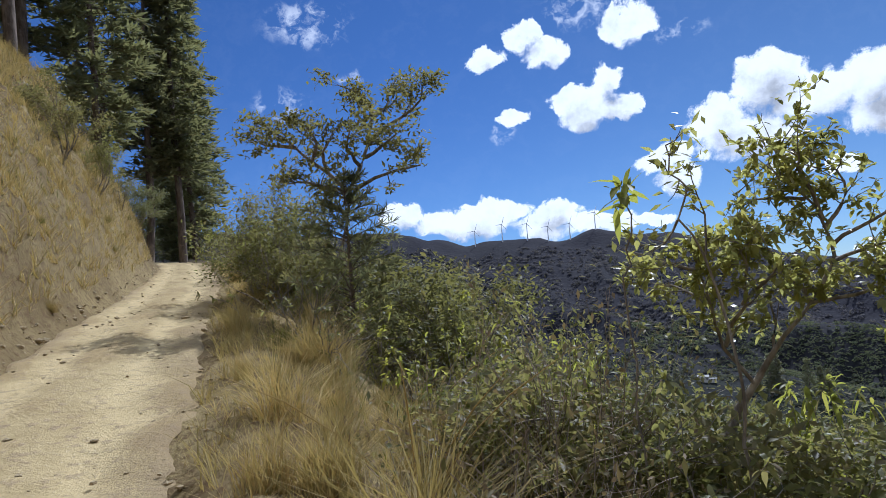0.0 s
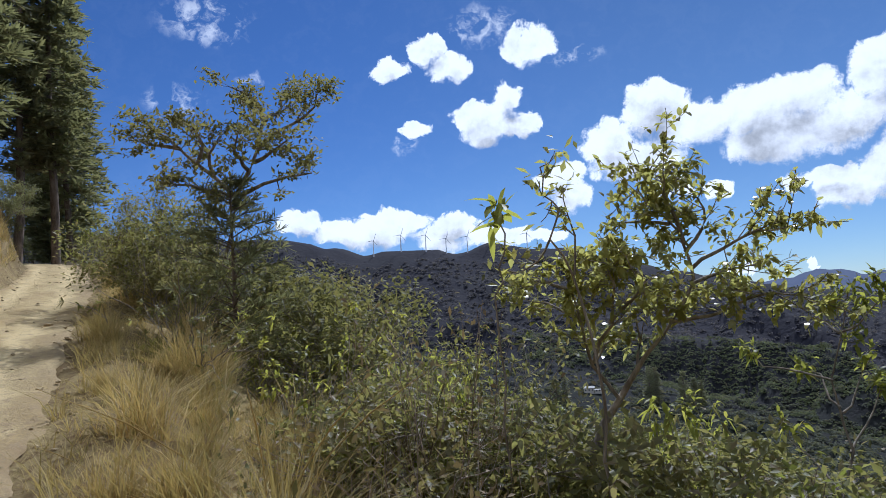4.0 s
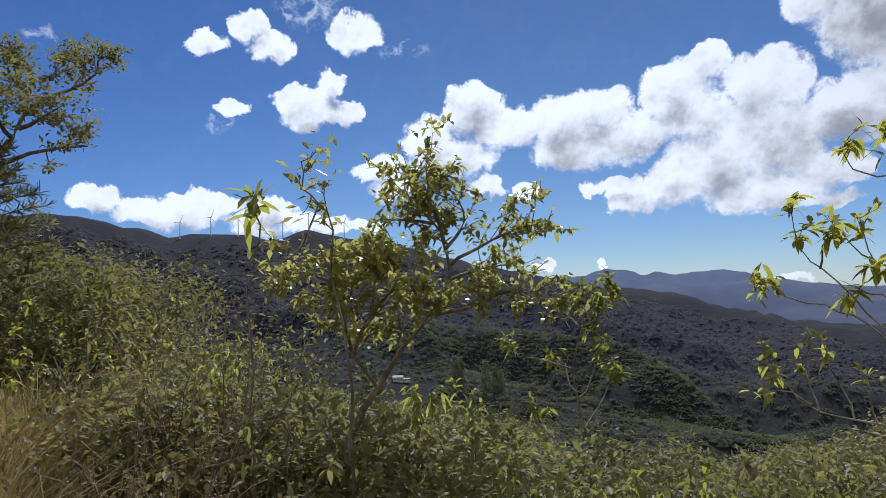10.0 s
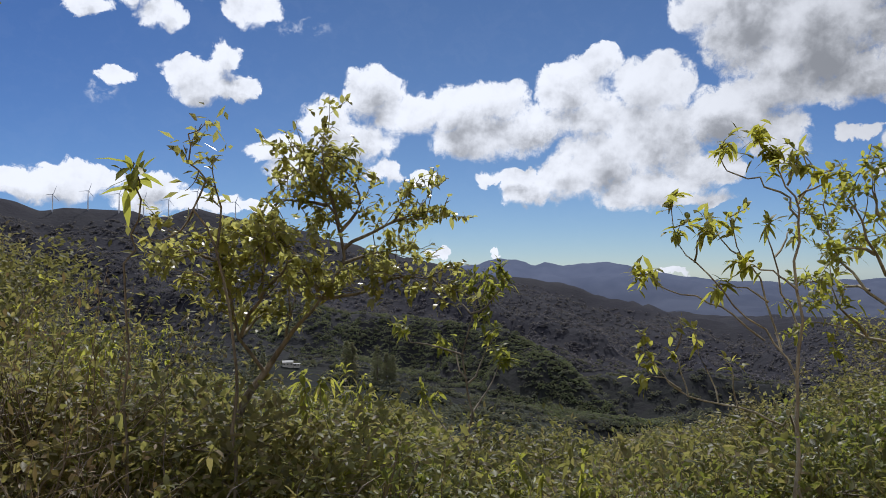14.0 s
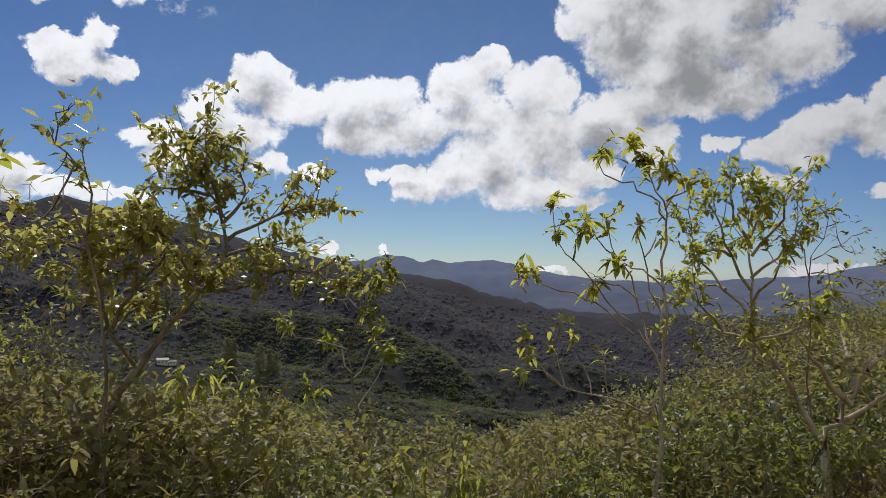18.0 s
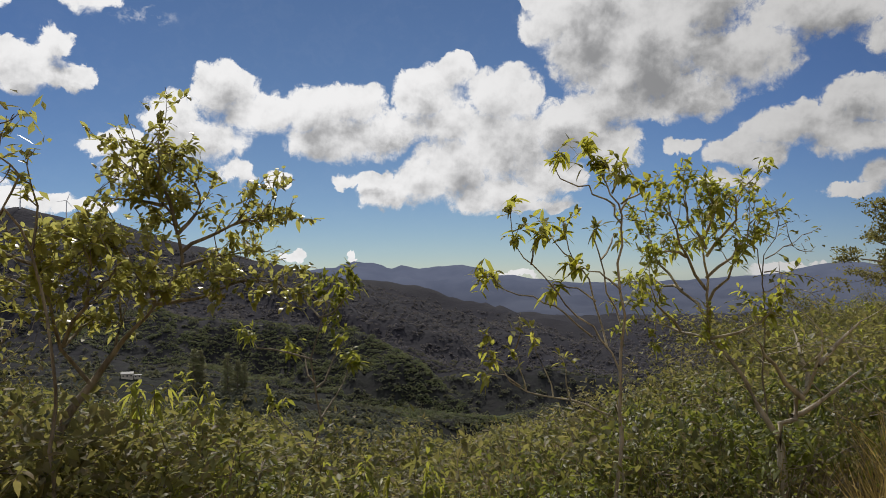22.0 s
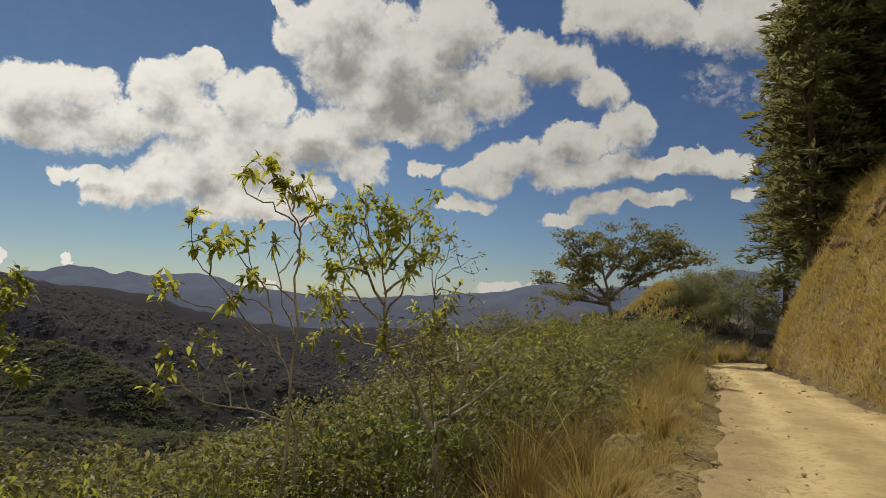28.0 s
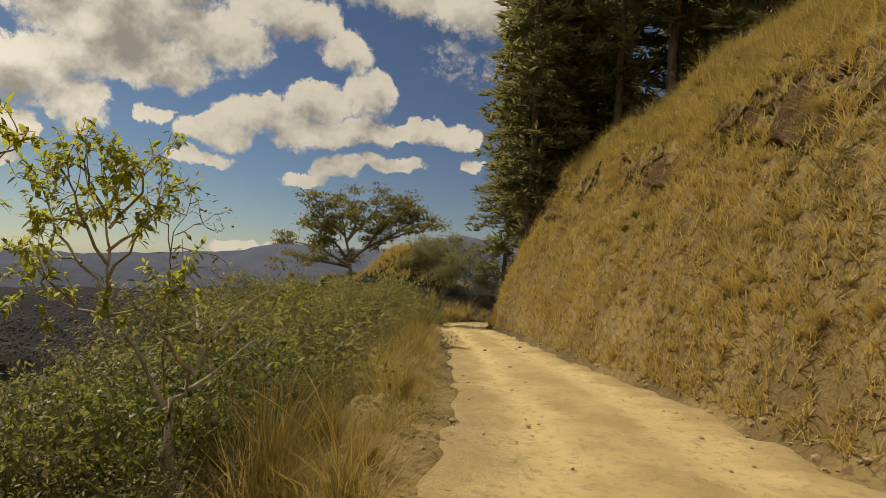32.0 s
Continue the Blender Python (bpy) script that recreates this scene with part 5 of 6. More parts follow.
TALL_SIDE = [[(-60.0, 0.8), (-60.3, 2.2), (-60.8, 3.3)],
    [(-66.0, -5.9), (-65.2, -2.3), (-63.9, 0.5), (-62.8, 2.1), (-62.7, 4.4)],
    [(-63.9, 0.5), (-62.7, 1.9), (-61.6, 3.2)],
    [(-67.1, -4.1), (-66.3, -1.4), (-65.5, 1.8), (-65.1, 3.4)],
    [(-65.7, 1.1), (-66.4, 2.3), (-66.7, 3.1)],
    [(-64.9, -5.2), (-62.7, -3.4), (-61.0, -2.2), (-58.9, -1.8), (-57.2, -0.8), (-56.5, 0.0)],
    [(-67.2, -1.4), (-66.1, -0.2), (-64.8, 0.2), (-63.5, 0.8)],
    [(-65.2, -2.3), (-63.8, -1.4), (-61.7, -0.9)]]
flat_tree("sapling", 26, limbs_at(EYE_M, 5.6, TALL_STEM + TALL_SIDE, 0.5, 10, (0.022, 0.010, 0.004), 0.88),
    "tall thin sapling with bare twigs and drooping lime-green leaves", M_LEAF_LIME, 7, 0.07, (0.135, 0.05, 0.35), 1, category="sapling", twig=0.10, fork=1, seglen=0.2, sides=0.2, bark=M_BARK_PALE)

flat_tree("sapling", 27, limbs_at(EYE_M, 6.3,
    [[(-66.8, -12.4), (-65.9, -11.4), (-64.2, -10.6), (-61.5, -10.1), (-59.3, -9.6), (-58.1, -8.7), (-56.8, -7.4), (-56.1, -5.7)],
    [(-58.8, -9.2), (-57.4, -8.3), (-55.6, -8.3)],
    [(-59.3, -9.6), (-58.8, -7.8), (-58.4, -6.2)],
    [(-61.5, -10.1), (-60.7, -7.8), (-60.2, -5.4)],
    [(-62.9, -10.3), (-62.7, -8.6), (-62.5, -7.2)],
    [(-58.4, -6.2), (-58.7, -5.3), (-58.8, -4.0)]], 0.3, 11, (0.018, 0.009, 0.004), 0.9),
    "pale bowed branch of a sapling with leaf whorls at its twigs", M_LEAF_LIME, 7, 0.06, (0.13, 0.048, 0.4), 1, category="sapling", twig=0.08, fork=1, seglen=0.2, sides=0.1, bark=M_BARK_PALE)

FORKED_STEM = [[(-78.4, -16.5), (-78.3, -12.6), (-77.1, -10.0), (-75.7, -7.7), (-74.6, -6.1), (-73.6, -5.2)],
    [(-73.6, -5.3), (-73.5, -3.1), (-73.5, -0.5), (-73.6, 1.8), (-73.4, 3.8), (-73.1, 5.6)],
    [(-73.5, -4.0), (-71.7, -1.4), (-70.0, 0.8), (-69.4, 2.8), (-69.2, 4.8)],
    [(-73.5, -1.4), (-72.1, 1.2), (-71.6, 3.3), (-70.5, 5.3)],
    [(-73.6, 1.8), (-72.5, 4.0), (-72.0, 5.8)],
    [(-73.5, 2.7), (-74.3, 4.5), (-74.2, 5.7)],
    [(-73.6, 1.2), (-75.2, 3.2), (-75.9, 4.9), (-75.4, 5.8)]]
FORKED_SIDE = [[(-73.5, -0.5), (-75.4, 1.2), (-76.4, 2.7), (-76.9, 4.2)],
    [(-73.5, -2.7), (-75.1, -0.6), (-76.3, 1.5)],
    [(-73.6, -5.2), (-71.5, -4.6), (-69.6, -4.0), (-68.0, -3.9)],
    [(-71.7, -1.4), (-70.4, -0.9), (-68.9, -0.7)],
    [(-71.5, -4.6), (-70.3, -3.1), (-69.7, -1.6)],
    [(-73.6, -5.2), (-75.7, -4.6), (-77.4, -3.9), (-78.2, -2.2)],
    [(-72.1, 1.2), (-70.8, 1.7), (-69.5, 1.3)]]
flat_tree("forked_tree", 28, limbs_at(EYE_M, 7.0, FORKED_STEM + FORKED_SIDE, 0.6, 12, (0.055, 0.016, 0.005), 0.62),
    "crooked forked tree with a grey trunk and drooping light green leaves", M_LEAF_LIME, 7, 0.09, (0.105, 0.042, 0.3), 1, twig=0.26, fork=2, seglen=0.24, sides=0.4, bark=M_BARK_PALE)

flat_tree("wiry_sapling", 33, limbs_at(EYE_M, 7.4,
    [[(-77.4, -4.3), (-77.5, -1.0), (-77.7, 1.1), (-78.5, 2.5), (-78.7, 3.9)],
    [(-77.5, -0.6), (-77.1, 1.5), (-76.9, 2.4)],
    [(-77.7, 0.9), (-79.1, 1.7), (-79.9, 1.7)],
    [(-77.6, -0.1), (-78.7, -0.1), (-79.4, -1.4)]], 0.4, 15, (0.014, 0.008, 0.003), 0.5),
    "wiry sapling of thin bare twigs with few small leaves", M_LEAF, 3, 0.06, (0.07, 0.028, 0), 0.8, category="sapling", twig=0.3, fork=1, seglen=0.2, sides=0.3)

flat_tree("forked_tree", 29, limbs_at(EYE_M, 6.8,
    [[(-78.4, -13.4), (-79.2, -10.7), (-80.3, -8.6), (-81.0, -6.9), (-81.5, -4.6)],
    [(-80.3, -8.6), (-80.0, -6.2), (-79.4, -4.2)],
    [(-79.2, -10.7), (-80.8, -9.8), (-82.3, -8.4), (-84.0, -6.7)],
    [(-81.0, -6.9), (-82.4, -5.3), (-83.7, -3.7)],
    [(-80.0, -9.4), (-78.2, -7.1), (-77.2, -5.5)]], 0.8, 13, (0.05, 0.026, 0.007), 0.5),
    "low forked tree with bare pale limbs and small green leaves", M_LEAF, 5, 0.1, (0.10, 0.042, 0), 0.7, twig=0.4, fork=1, seglen=0.22, sides=0.4, bark=M_BARK_PALE)

flat_tree("umbrella_tree", 30, limbs_at(EYE_Z, 36.0, [
    [(-87.1, -2.7), (-87.0, -0.9), (-86.5, 1.5), (-85.9, 3.6)],
    [(-87.0, -0.9), (-85.5, 1.0), (-83.5, 1.9)], [(-86.9, -0.6), (-88.3, 0.6), (-90.6, 1.6), (-93.7, 2.6)], [(-86.6, 1.0), (-88.3, 3.0), (-89.4, 4.4)],
    [(-87.0, -1.1), (-85.0, -0.7), (-82.9, -0.5)], [(-89.2, 1.0), (-91.6, 2.6), (-92.5, 3.3)], [(-86.5, 1.5), (-84.8, 2.9), (-84.0, 3.4)], [(-86.6, 1.0), (-87.4, 2.6), (-87.2, 4.2)], [(-88.3, 0.6), (-89.6, 2.4), (-90.6, 3.4)], [(-87.0, -0.9), (-84.6, 0.3), (-82.6, 0.8)]], 2.4, 14, (0.16, 0.09, 0.03), 0.35),
    "flat-crowned umbrella tree with fine grey-green leaves", M_LEAF_FINE, 24, 0.26, (0.20, 0.10, 0), 0.22, twig=0.8, fork=2, seglen=0.55, sides=0.8)

# taller trees and thickets on the valley side of the road uphill, and round the bend downhill
def broad_tree(seed, tall, label, mat, leaf=(0.18, 0.085), per=22, cloud=0.26):
    rg = np.random.default_rng(seed)
    limbs, tips = [], []
    spec = dict(seg=0.4, wander=0.14, up=0.06, taper=0.65, side_tips=0.8, forks=3, clear=0.35, angle=0.75, shrink=0.66)
    for k in range(3):
        grow(rg, (rg.normal(0, .15), rg.normal(0, .15), -0.5), (rg.normal(0, .3), rg.normal(0, .3), 1), tall * 0.42, 0.07, 3, spec, limbs, tips)
    ob = thing("tree", label, "tree", "roadside trees")
    part("trunk", limb_geo(limbs, 5), M_BARK, ob)
    part("crown", sprinkle(rg, tips, per, cloud, leaf[0], leaf[1], 0.7), mat, ob)
    top = max(t[0][2] for t in tips)
    return ob, top


bt_a, ta = broad_tree(51, 6.0, "leafy roadside tree with light olive leaves", M_LEAF)
bt_b, tb = broad_tree(52, 6.0, "bushy roadside tree with yellow-green leaves", M_LEAF_FINE)
bt_d, td = broad_tree(54, 6.0, "dark evergreen tree with a rounded crown", M_NEEDLE, (0.2, 0.1), 26, 0.3)
bt_c, tc = broad_tree(53, 6.0, "dense dark roadside tree", M_LEAF_FINE, (0.09, 0.045), 16)
rng = np.random.default_rng(77)
rows = [(bt_a, ta, EYE_A, 12.6, 19, 14.5), (bt_b, tb, EYE_A, 10.2, 20, 13.5), (bt_c, tc, EYE_A, 8.0, 17, 10.5), (bt_c, tc, EYE_A, 13.5, 27, 12.0), (bt_a, ta, EYE_A, 5.5, 16, 8.5), (bt_b, tb, EYE_A, 14.4, 31, 10.5), (bt_a, ta, EYE_A, 11.4, 26, 9.5), (bt_c, tc, EYE_A, 4.0, 19, 7.5),
        (bt_b, tb, EYE_A, -2.5, 15, 5.0), (bt_a, ta, EYE_A, -5.5, 17, 5.6), (bt_b, tb, EYE_A, -8.5, 14, 4.2), (bt_c, tc, EYE_A, 15.2, 38, 9.0), (bt_a, ta, EYE_A, 17.0, 46, 9.0), (bt_c, tc, EYE_A, 16.2, 42, 11),
        (bt_c, tc, EYE_Z, -93.6, 34, -0.8), (bt_a, ta, EYE_Z, -95.8, 30, -1.6), (bt_b, tb, EYE_Z, -90.2, 27, -2.4), (bt_c, tc, EYE_Z, -84.0, 30, -1.4), (bt_a, ta, EYE_Z, -80.0, 24, -2.4), (bt_b, tb, EYE_Z, -87.0, 22, -2.8), (bt_a, ta, EYE_Z, -92.4, 22, -3.6), (bt_b, tb, EYE_Z, -76.5, 20, -3.4), (bt_c, tc, EYE_Z, -97.3, 38, 0.4), (bt_c, tc, EYE_A, 18.2, 31, 12.5), (bt_a, ta, EYE_A, 19.8, 27, 15), (bt_d, td, EYE_A, 17.2, 35, 11.5), (bt_a, ta, EYE_A, 22, 24, 19), (bt_d, td, EYE_A, 14.4, 50, 11), (bt_d, td, EYE_A, 16, 57, 12), (bt_c, tc, EYE_A, 12.8, 46, 9.5), (bt_a, ta, EYE_A, 7.0, 17.5, 12.6), (bt_c, tc, EYE_A, 6.0, 18.5, 11.0), (bt_a, ta, EYE_A, 5.4, 15.2, 6.0), (bt_c, tc, EYE_A, 8.6, 25, 10.5), (bt_d, td, EYE_A, 15.3, 62, 12.5), (bt_d, td, EYE_A, 17.8, 60, 12),
        (bt_d, td, EYE_Z, -93.0, 56, 1.9), (bt_d, td, EYE_Z, -94.6, 58, 2.1), (bt_d, td, EYE_Z, -96.2, 54, 1.6), (bt_d, td, EYE_Z, -97.4, 50, 0.6), (bt_c, tc, EYE_Z, -94.2, 46, -0.4), (bt_a, ta, EYE_Z, -91.6, 40, -1.6), (bt_b, tb, EYE_Z, -88.4, 31, -1.9), (bt_a, ta, EYE_Z, -85.4, 26, -2.0), (bt_c, tc, EYE_Z, -82.4, 34, -1.0), (bt_b, tb, EYE_Z, -80.6, 29, -1.8), (bt_a, ta, EYE_Z, -78.4, 32, -2.4), (bt_c, tc, EYE_Z, -90.4, 44, -0.9)]
seen = set()
for src, th, eye, a, r, e in rows:
    x, y, _ = spot(eye, a, 0, r)
    d, hw, _ = (float(v[0]) for v in road_frame(np.array([x]), np.array([y])))
    if abs(d) < hw + 0.5:
        continue
    top = eye[2] + r * math.tan(radians(e))
    g = hgt(x, y)
    s = max(0.35, (top - g) / th)
    m = pose(x, y, g - 0.1, 0, 0, rng.uniform(0, 360)) @ Matrix.Diagonal((min(s, 1.2), min(s, 1.2), s, 1))
    if src in seen:
        copy_thing(src, m).matrix_basis = m
    else:
        seen.add(src)
        src.matrix_basis = m

# thickets farther off on both sides
for i in range(120):
    a = rng.uniform(-99, -72) if i < 85 else rng.uniform(-12, 13)
    r = rng.uniform(9, 50) if i < 85 else rng.uniform(12, 45)
    x, y, _ = spot(EYE_Z if i < 85 else EYE_A, a, 0, r)
    d, hw, _ = (float(v[0]) for v in road_frame(np.array([x]), np.array([y])))
    if -d - hw < 1.4:
        continue
    e = float(np.interp(a, [-99, -95, -88, -80, -72], [-2.2, -1.8, -1.2, -1.8, -3.2])) if i < 85 else float(np.interp(a, [-12, -5, 5, 13], [0.5, 3.5, 7, 10]))
    top = 1.75 + r * math.tan(radians(e - abs(rng.normal(0, 1.0)) - (1.2 if r < 20 else 0)))
    g = hgt(x, y)
    src = kinds[int(rng.choice([0, 2, 3, 7] if top - g < 3.4 else [9, 11, 10]))]
    s = (top - g) / TOP[src]
    if s < 0.3:
        continue
    m = pose(x, y, g, 0, 0, rng.uniform(0, 360)) @ Matrix.Diagonal((s ** 0.6 * 1.15, s ** 0.6 * 1.15, s, 1))
    copy_thing(src, m).matrix_basis = m

# dark conifers beyond the bend and down in the valley
for a, r, e, eye in [
                     (-34.2, 560, -5.9, EYE_M), (-34.9, 555, -6.4, EYE_M), (-35.5, 562, -6.6, EYE_M), (-31.6, 640, -5.4, EYE_M), (-32.1, 645, -5.5, EYE_M), (-24.3, 600, -5.9, EYE_M), (-25.0, 605, -6.1, EYE_M)]:
    x, y, _ = spot(eye, a, 0, r)
    g = hgt(x, y)
    s = max(0.25, (eye[2] + r * math.tan(radians(e)) - g) / 18.0)
    m = pose(x, y, g, 0, 0, rng.uniform(0, 360)) @ Matrix.Diagonal((s * 1.3, s * 1.3, s, 1))
    copy_thing(stand[1], m).matrix_basis = m

# kinds still unplaced stand farther down the slope
for i, ob in enumerate(kinds + mounds):
    if ob.matrix_basis.translation.length < 0.01:
        x, y = 17 + 1.7 * (i % 8), 11 + 1.3 * (i // 8)
        ob.matrix_basis = pose(x, y, hgt(x, y), 0, 0, 40 * i)

# ---------------------------------------------------------------- woods on the far slopes, as one joined mass a distance
def ico():
    bm = bmesh.new()
    bmesh.ops.create_icosphere(bm, subdivisions=1, radius=1)
    v = np.array([x.co for x in bm.verts])
    f = np.array([[x.index for x in y.verts] for y in bm.faces])
    bm.free()
    return v, f


def slope_reach(eye, a, e, r0, r1):
    """How far off the land first rises to the height e on the bearing a."""
    for r in np.arange(r0, r1, 4.0):
        x, y, _ = spot(eye, a, 0, r)
        if hgt(x, y) >= eye[2] + r * math.tan(radians(e)):
            return float(r)
    return float(r1)


FARM_R = slope_reach(EYE_M, -26.9, -7.3, 260, 900)


def leafy_woods(name, seed, n, r0, r1, a0, a1, size, leaf, per, mat, label, bare):
    """Tree crowns of loose leaf sprays set over domes of several lobes."""
    rg = np.random.default_rng(seed)
    a, r = np.radians(rg.uniform(a0, a1, n)), r0 * (r1 / r0) ** rg.uniform(0, 1, n) ** 0.8
    x, y = -np.sin(a) * r, np.cos(a) * r
    b = np.degrees(np.arctan2(-(x - EYE_M[0]), y - EYE_M[1]))
    clear = (np.abs(b + 27.6) < 2.2) & (r > FARM_R - 75) & (r < FARM_R + 12)
    brow = np.interp(np.degrees(np.arctan2(-x, y)), *column(RIDGE, 1)) - 90
    keep = ~clear & (r < brow) & (wave(x, y, 110, seed) + 0.6 * wave(x, y, 35, seed + 1) > -bare)
    x, y, r = x[keep], y[keep], r[keep]
    m = len(x)
    s = size * rg.uniform(0.5, 1.3, m)
    c = np.stack([x, y, land_height(x, y) + s * 0.25], 1)
    k = np.repeat(np.arange(m), per)
    d = unit(rg.normal(0, 1, (m * per, 3)))
    d[:, 2] = np.abs(d[:, 2]) * 0.9 + 0.05
    lobe = 0.75 + 0.25 * np.sin(np.arctan2(d[:, 1], d[:, 0]) * 3 + s[k] * 9)
    P = c[k] + d * (s[k] * lobe)[:, None] * [1, 1, 0.7]
    L = leaf * rg.uniform(0.6, 1.3, m * per)
    out = rg.normal(0, 1, (m * per, 3)) * [1, 1, 0.4]
    geo = leaves_small(P - unit(out) * L[:, None] * 0.5, out, unit(d + [0, 0, 1.2] + rg.normal(0, 0.35, d.shape)), L, L * 0.75)
    ob = new(name, mesh_from(name, *geo, mat))
    return tagged(ob, label, "woods", kind="stuff")


leafy_woods("valley_woods", 72, 9000, 380, 1080, -98, 14, 4.4, 2.3, 28, M_WOODS, "mixed dull-green woods filling the valley", 1.1)
def spur_woods():
    """Green scrub along the crest and near flank of the first spur, coloured as sunlit."""
    rg = np.random.default_rng(79)
    n = 5200
    a = rg.uniform(-58, -22, n)
    sa, sr = column(SPUR_A, 1)
    r = np.interp(a, sa, sr) + rg.uniform(-150, 25, n)
    x, y = -np.sin(np.radians(a)) * r, np.cos(np.radians(a)) * r
    keep = wave(x, y, 120, 80) + 0.5 * wave(x, y, 40, 81) > -0.5
    x, y = x[keep], y[keep]
    m, per = len(x), 14
    size = 3.0 * rg.uniform(0.5, 1.4, m)
    c = np.stack([x, y, land_height(x, y) + size * 0.2], 1)
    k = np.repeat(np.arange(m), per)
    d = unit(rg.normal(0, 1, (m * per, 3)))
    d[:, 2] = np.abs(d[:, 2]) * 0.9 + 0.05
    L = 2.0 * rg.uniform(0.6, 1.3, m * per)
    out = rg.normal(0, 1, (m * per, 3)) * [1, 1, 0.4]
    geo = leaves_small(c[k] + d * size[k][:, None] * [1, 1, 0.7] - unit(out) * L[:, None] * 0.5, out, unit(d + [0, 0, 1.2] + rg.normal(0, 0.35, d.shape)), L, L * 0.75)
    tagged(new("spur_scrub", mesh_from("spur_scrub", *geo, M_WOODS_GREEN_LIT)), "green scrub along a spur that runs down into the valley, coloured as sunlit", "woods", kind="stuff")


spur_woods()
leafy_woods("valley_scrub", 75, 1900, 60, 480, -98, 10, 2.4, 1.2, 32, M_WOODS_PALE, "pale green scrub on the lower slopes", 0.9)
leafy_woods("far_woods", 78, 22000, 950, 2080, -100, 18, 5.4, 4.0, 10, M_WOODS_HAZED, "dark woods on the slopes across the valley, tinted purple for haze", 1.1)


# ---------------------------------------------------------------- wind turbines along the skyline
def turbine():
    ob = thing("wind_turbine", "white three-bladed wind turbine on the far ridge", "wind turbine", "wind turbines on the ridge")
    part("tower", tube([(0, 0, -3), (0, 0, 16), (0, 0, 37)], [1.35, 1.1, 0.75], 10), M_WHITE, ob)
    bm = bmesh.new()
    bmesh.ops.create_cube(bm, size=1)
    for v in bm.verts:
        v.co = Vector((v.co.x * 1.9 * (0.8 if v.co.y > 0 else 1), v.co.y * 5.5 + 0.6, v.co.z * 2.0 + 37.6))
    bmesh.ops.bevel(bm, geom=list(bm.edges), offset=0.3, segments=2, affect="EDGES")
    part("nacelle", bm, M_WHITE, ob)
    part("hub", tube([(0, -2.1, 37.6), (0, -3.0, 37.6), (0, -3.6, 37.6)], [0.9, 0.8, 0.2], 8), M_WHITE, ob)
    for k in range(3):
        t = k * 2.0944 + 0.35
        d, s = np.array([math.sin(t), 0, math.cos(t)]), np.array([math.cos(t), 0, -math.sin(t)])
        c = np.array([0, -3.0, 37.6])
        v = [c + d * q + s * w + np.array([0, y, 0]) for q, w, y in [(0.5, -0.4, 0), (0.5, 0.4, 0), (4, -0.3, 0.1), (4, 1.1, -0.1), (18, -0.05, 0.0), (18, 0.3, -0.05)]]
        v += [p + np.array([0, 0.22, 0]) for p in v]
        f = [(0, 1, 3), (0, 3, 2), (2, 3, 5), (2, 5, 4), (6, 9, 7), (6, 8, 9), (8, 11, 9), (8, 10, 11), (0, 2, 8), (0, 8, 6), (2, 4, 10), (2, 10, 8), (1, 7, 9), (1, 9, 3), (3, 9, 11), (3, 11, 5), (4, 5, 11), (4, 11, 10)]
        part("blade", (np.array(v), np.array(f)), M_WHITE, ob, flat=True)
    return ob


mill = turbine()
for i, (a, turn) in enumerate([(-9.9, 12), (-12.2, 20), (-14.3, 8), (-16.0, 25), (-17.8, 15), (-19.9, 18), (-22.8, 10)]):
    r = 1585
    x, y = -math.sin(radians(a)) * r, math.cos(radians(a)) * r
    m = pose(x, y, hgt(x, y) + 0.5, 0, 0, a + turn)
    if i == 0:
        mill.matrix_basis = m
    else:
        copy_thing(mill, m)


# ---------------------------------------------------------------- farmhouse in the valley
def house():
    ob = thing("farmhouse", "small farmhouse with a pale metal roof among the trees", "house")
    for name, (cx, cy, w, d, h, rise) in (("main", (0, 0, 11, 7, 3.6, 1.5)), ("annex", (9.5, -0.5, 7, 5, 2.0, 0.4))):
        bm = bmesh.new()
        bmesh.ops.create_cube(bm, size=1)
        for v in bm.verts:
            v.co = Vector((cx + v.co.x * w, cy + v.co.y * d, (v.co.z + 0.5) * h - (1.5 if v.co.z < 0 else 0)))
        part("wall", bm, M_WALL, ob)
        o, t = 0.5, 0.12
        x0, x1, y0, y1 = cx - w / 2 - o, cx + w / 2 + o, cy - d / 2 - o, cy + d / 2 + o
        v = [(x0, y0, h), (x1, y0, h), (x1, cy, h + rise), (x0, cy, h + rise), (x1, y1, h), (x0, y1, h)]
        v += [(a, b, c + t) for a, b, c in v]
        f = [(6, 7, 8), (6, 8, 9), (9, 8, 10), (9, 10, 11), (0, 2, 1), (0, 3, 2), (3, 4, 2), (3, 5, 4), (0, 1, 7), (0, 7, 6), (5, 10, 4), (5, 11, 10), (0, 6, 9), (0, 9, 3), (3, 9, 11), (3, 11, 5), (1, 2, 8), (1, 8, 7), (2, 4, 10), (2, 10, 8)]
        part("roof", (np.array(v, float), np.array(f)), M_ROOF, ob, flat=True)
        for k in range(3 if w > 10 else 2):
            bm = bmesh.new()
            bmesh.ops.create_cube(bm, size=1)
            wx = cx - w / 2 + (k + 0.5) * w / (3 if w > 10 else 2)
            for q in bm.verts:
                q.co = Vector((wx + q.co.x * 1.3, cy - d / 2 - 0.02 + q.co.y * 0.1, h * 0.55 + q.co.z * 1.1))
            part("window", bm, M_DARK, ob)
    return ob


hx, hy, _ = spot(EYE_M, -26.9, 0, FARM_R)
farm = house()
farm.matrix_basis = pose(hx, hy, hgt(hx, hy) + 0.3, 0, 0, -27) @ Matrix.Diagonal((0.85, 0.85, 1.0, 1))

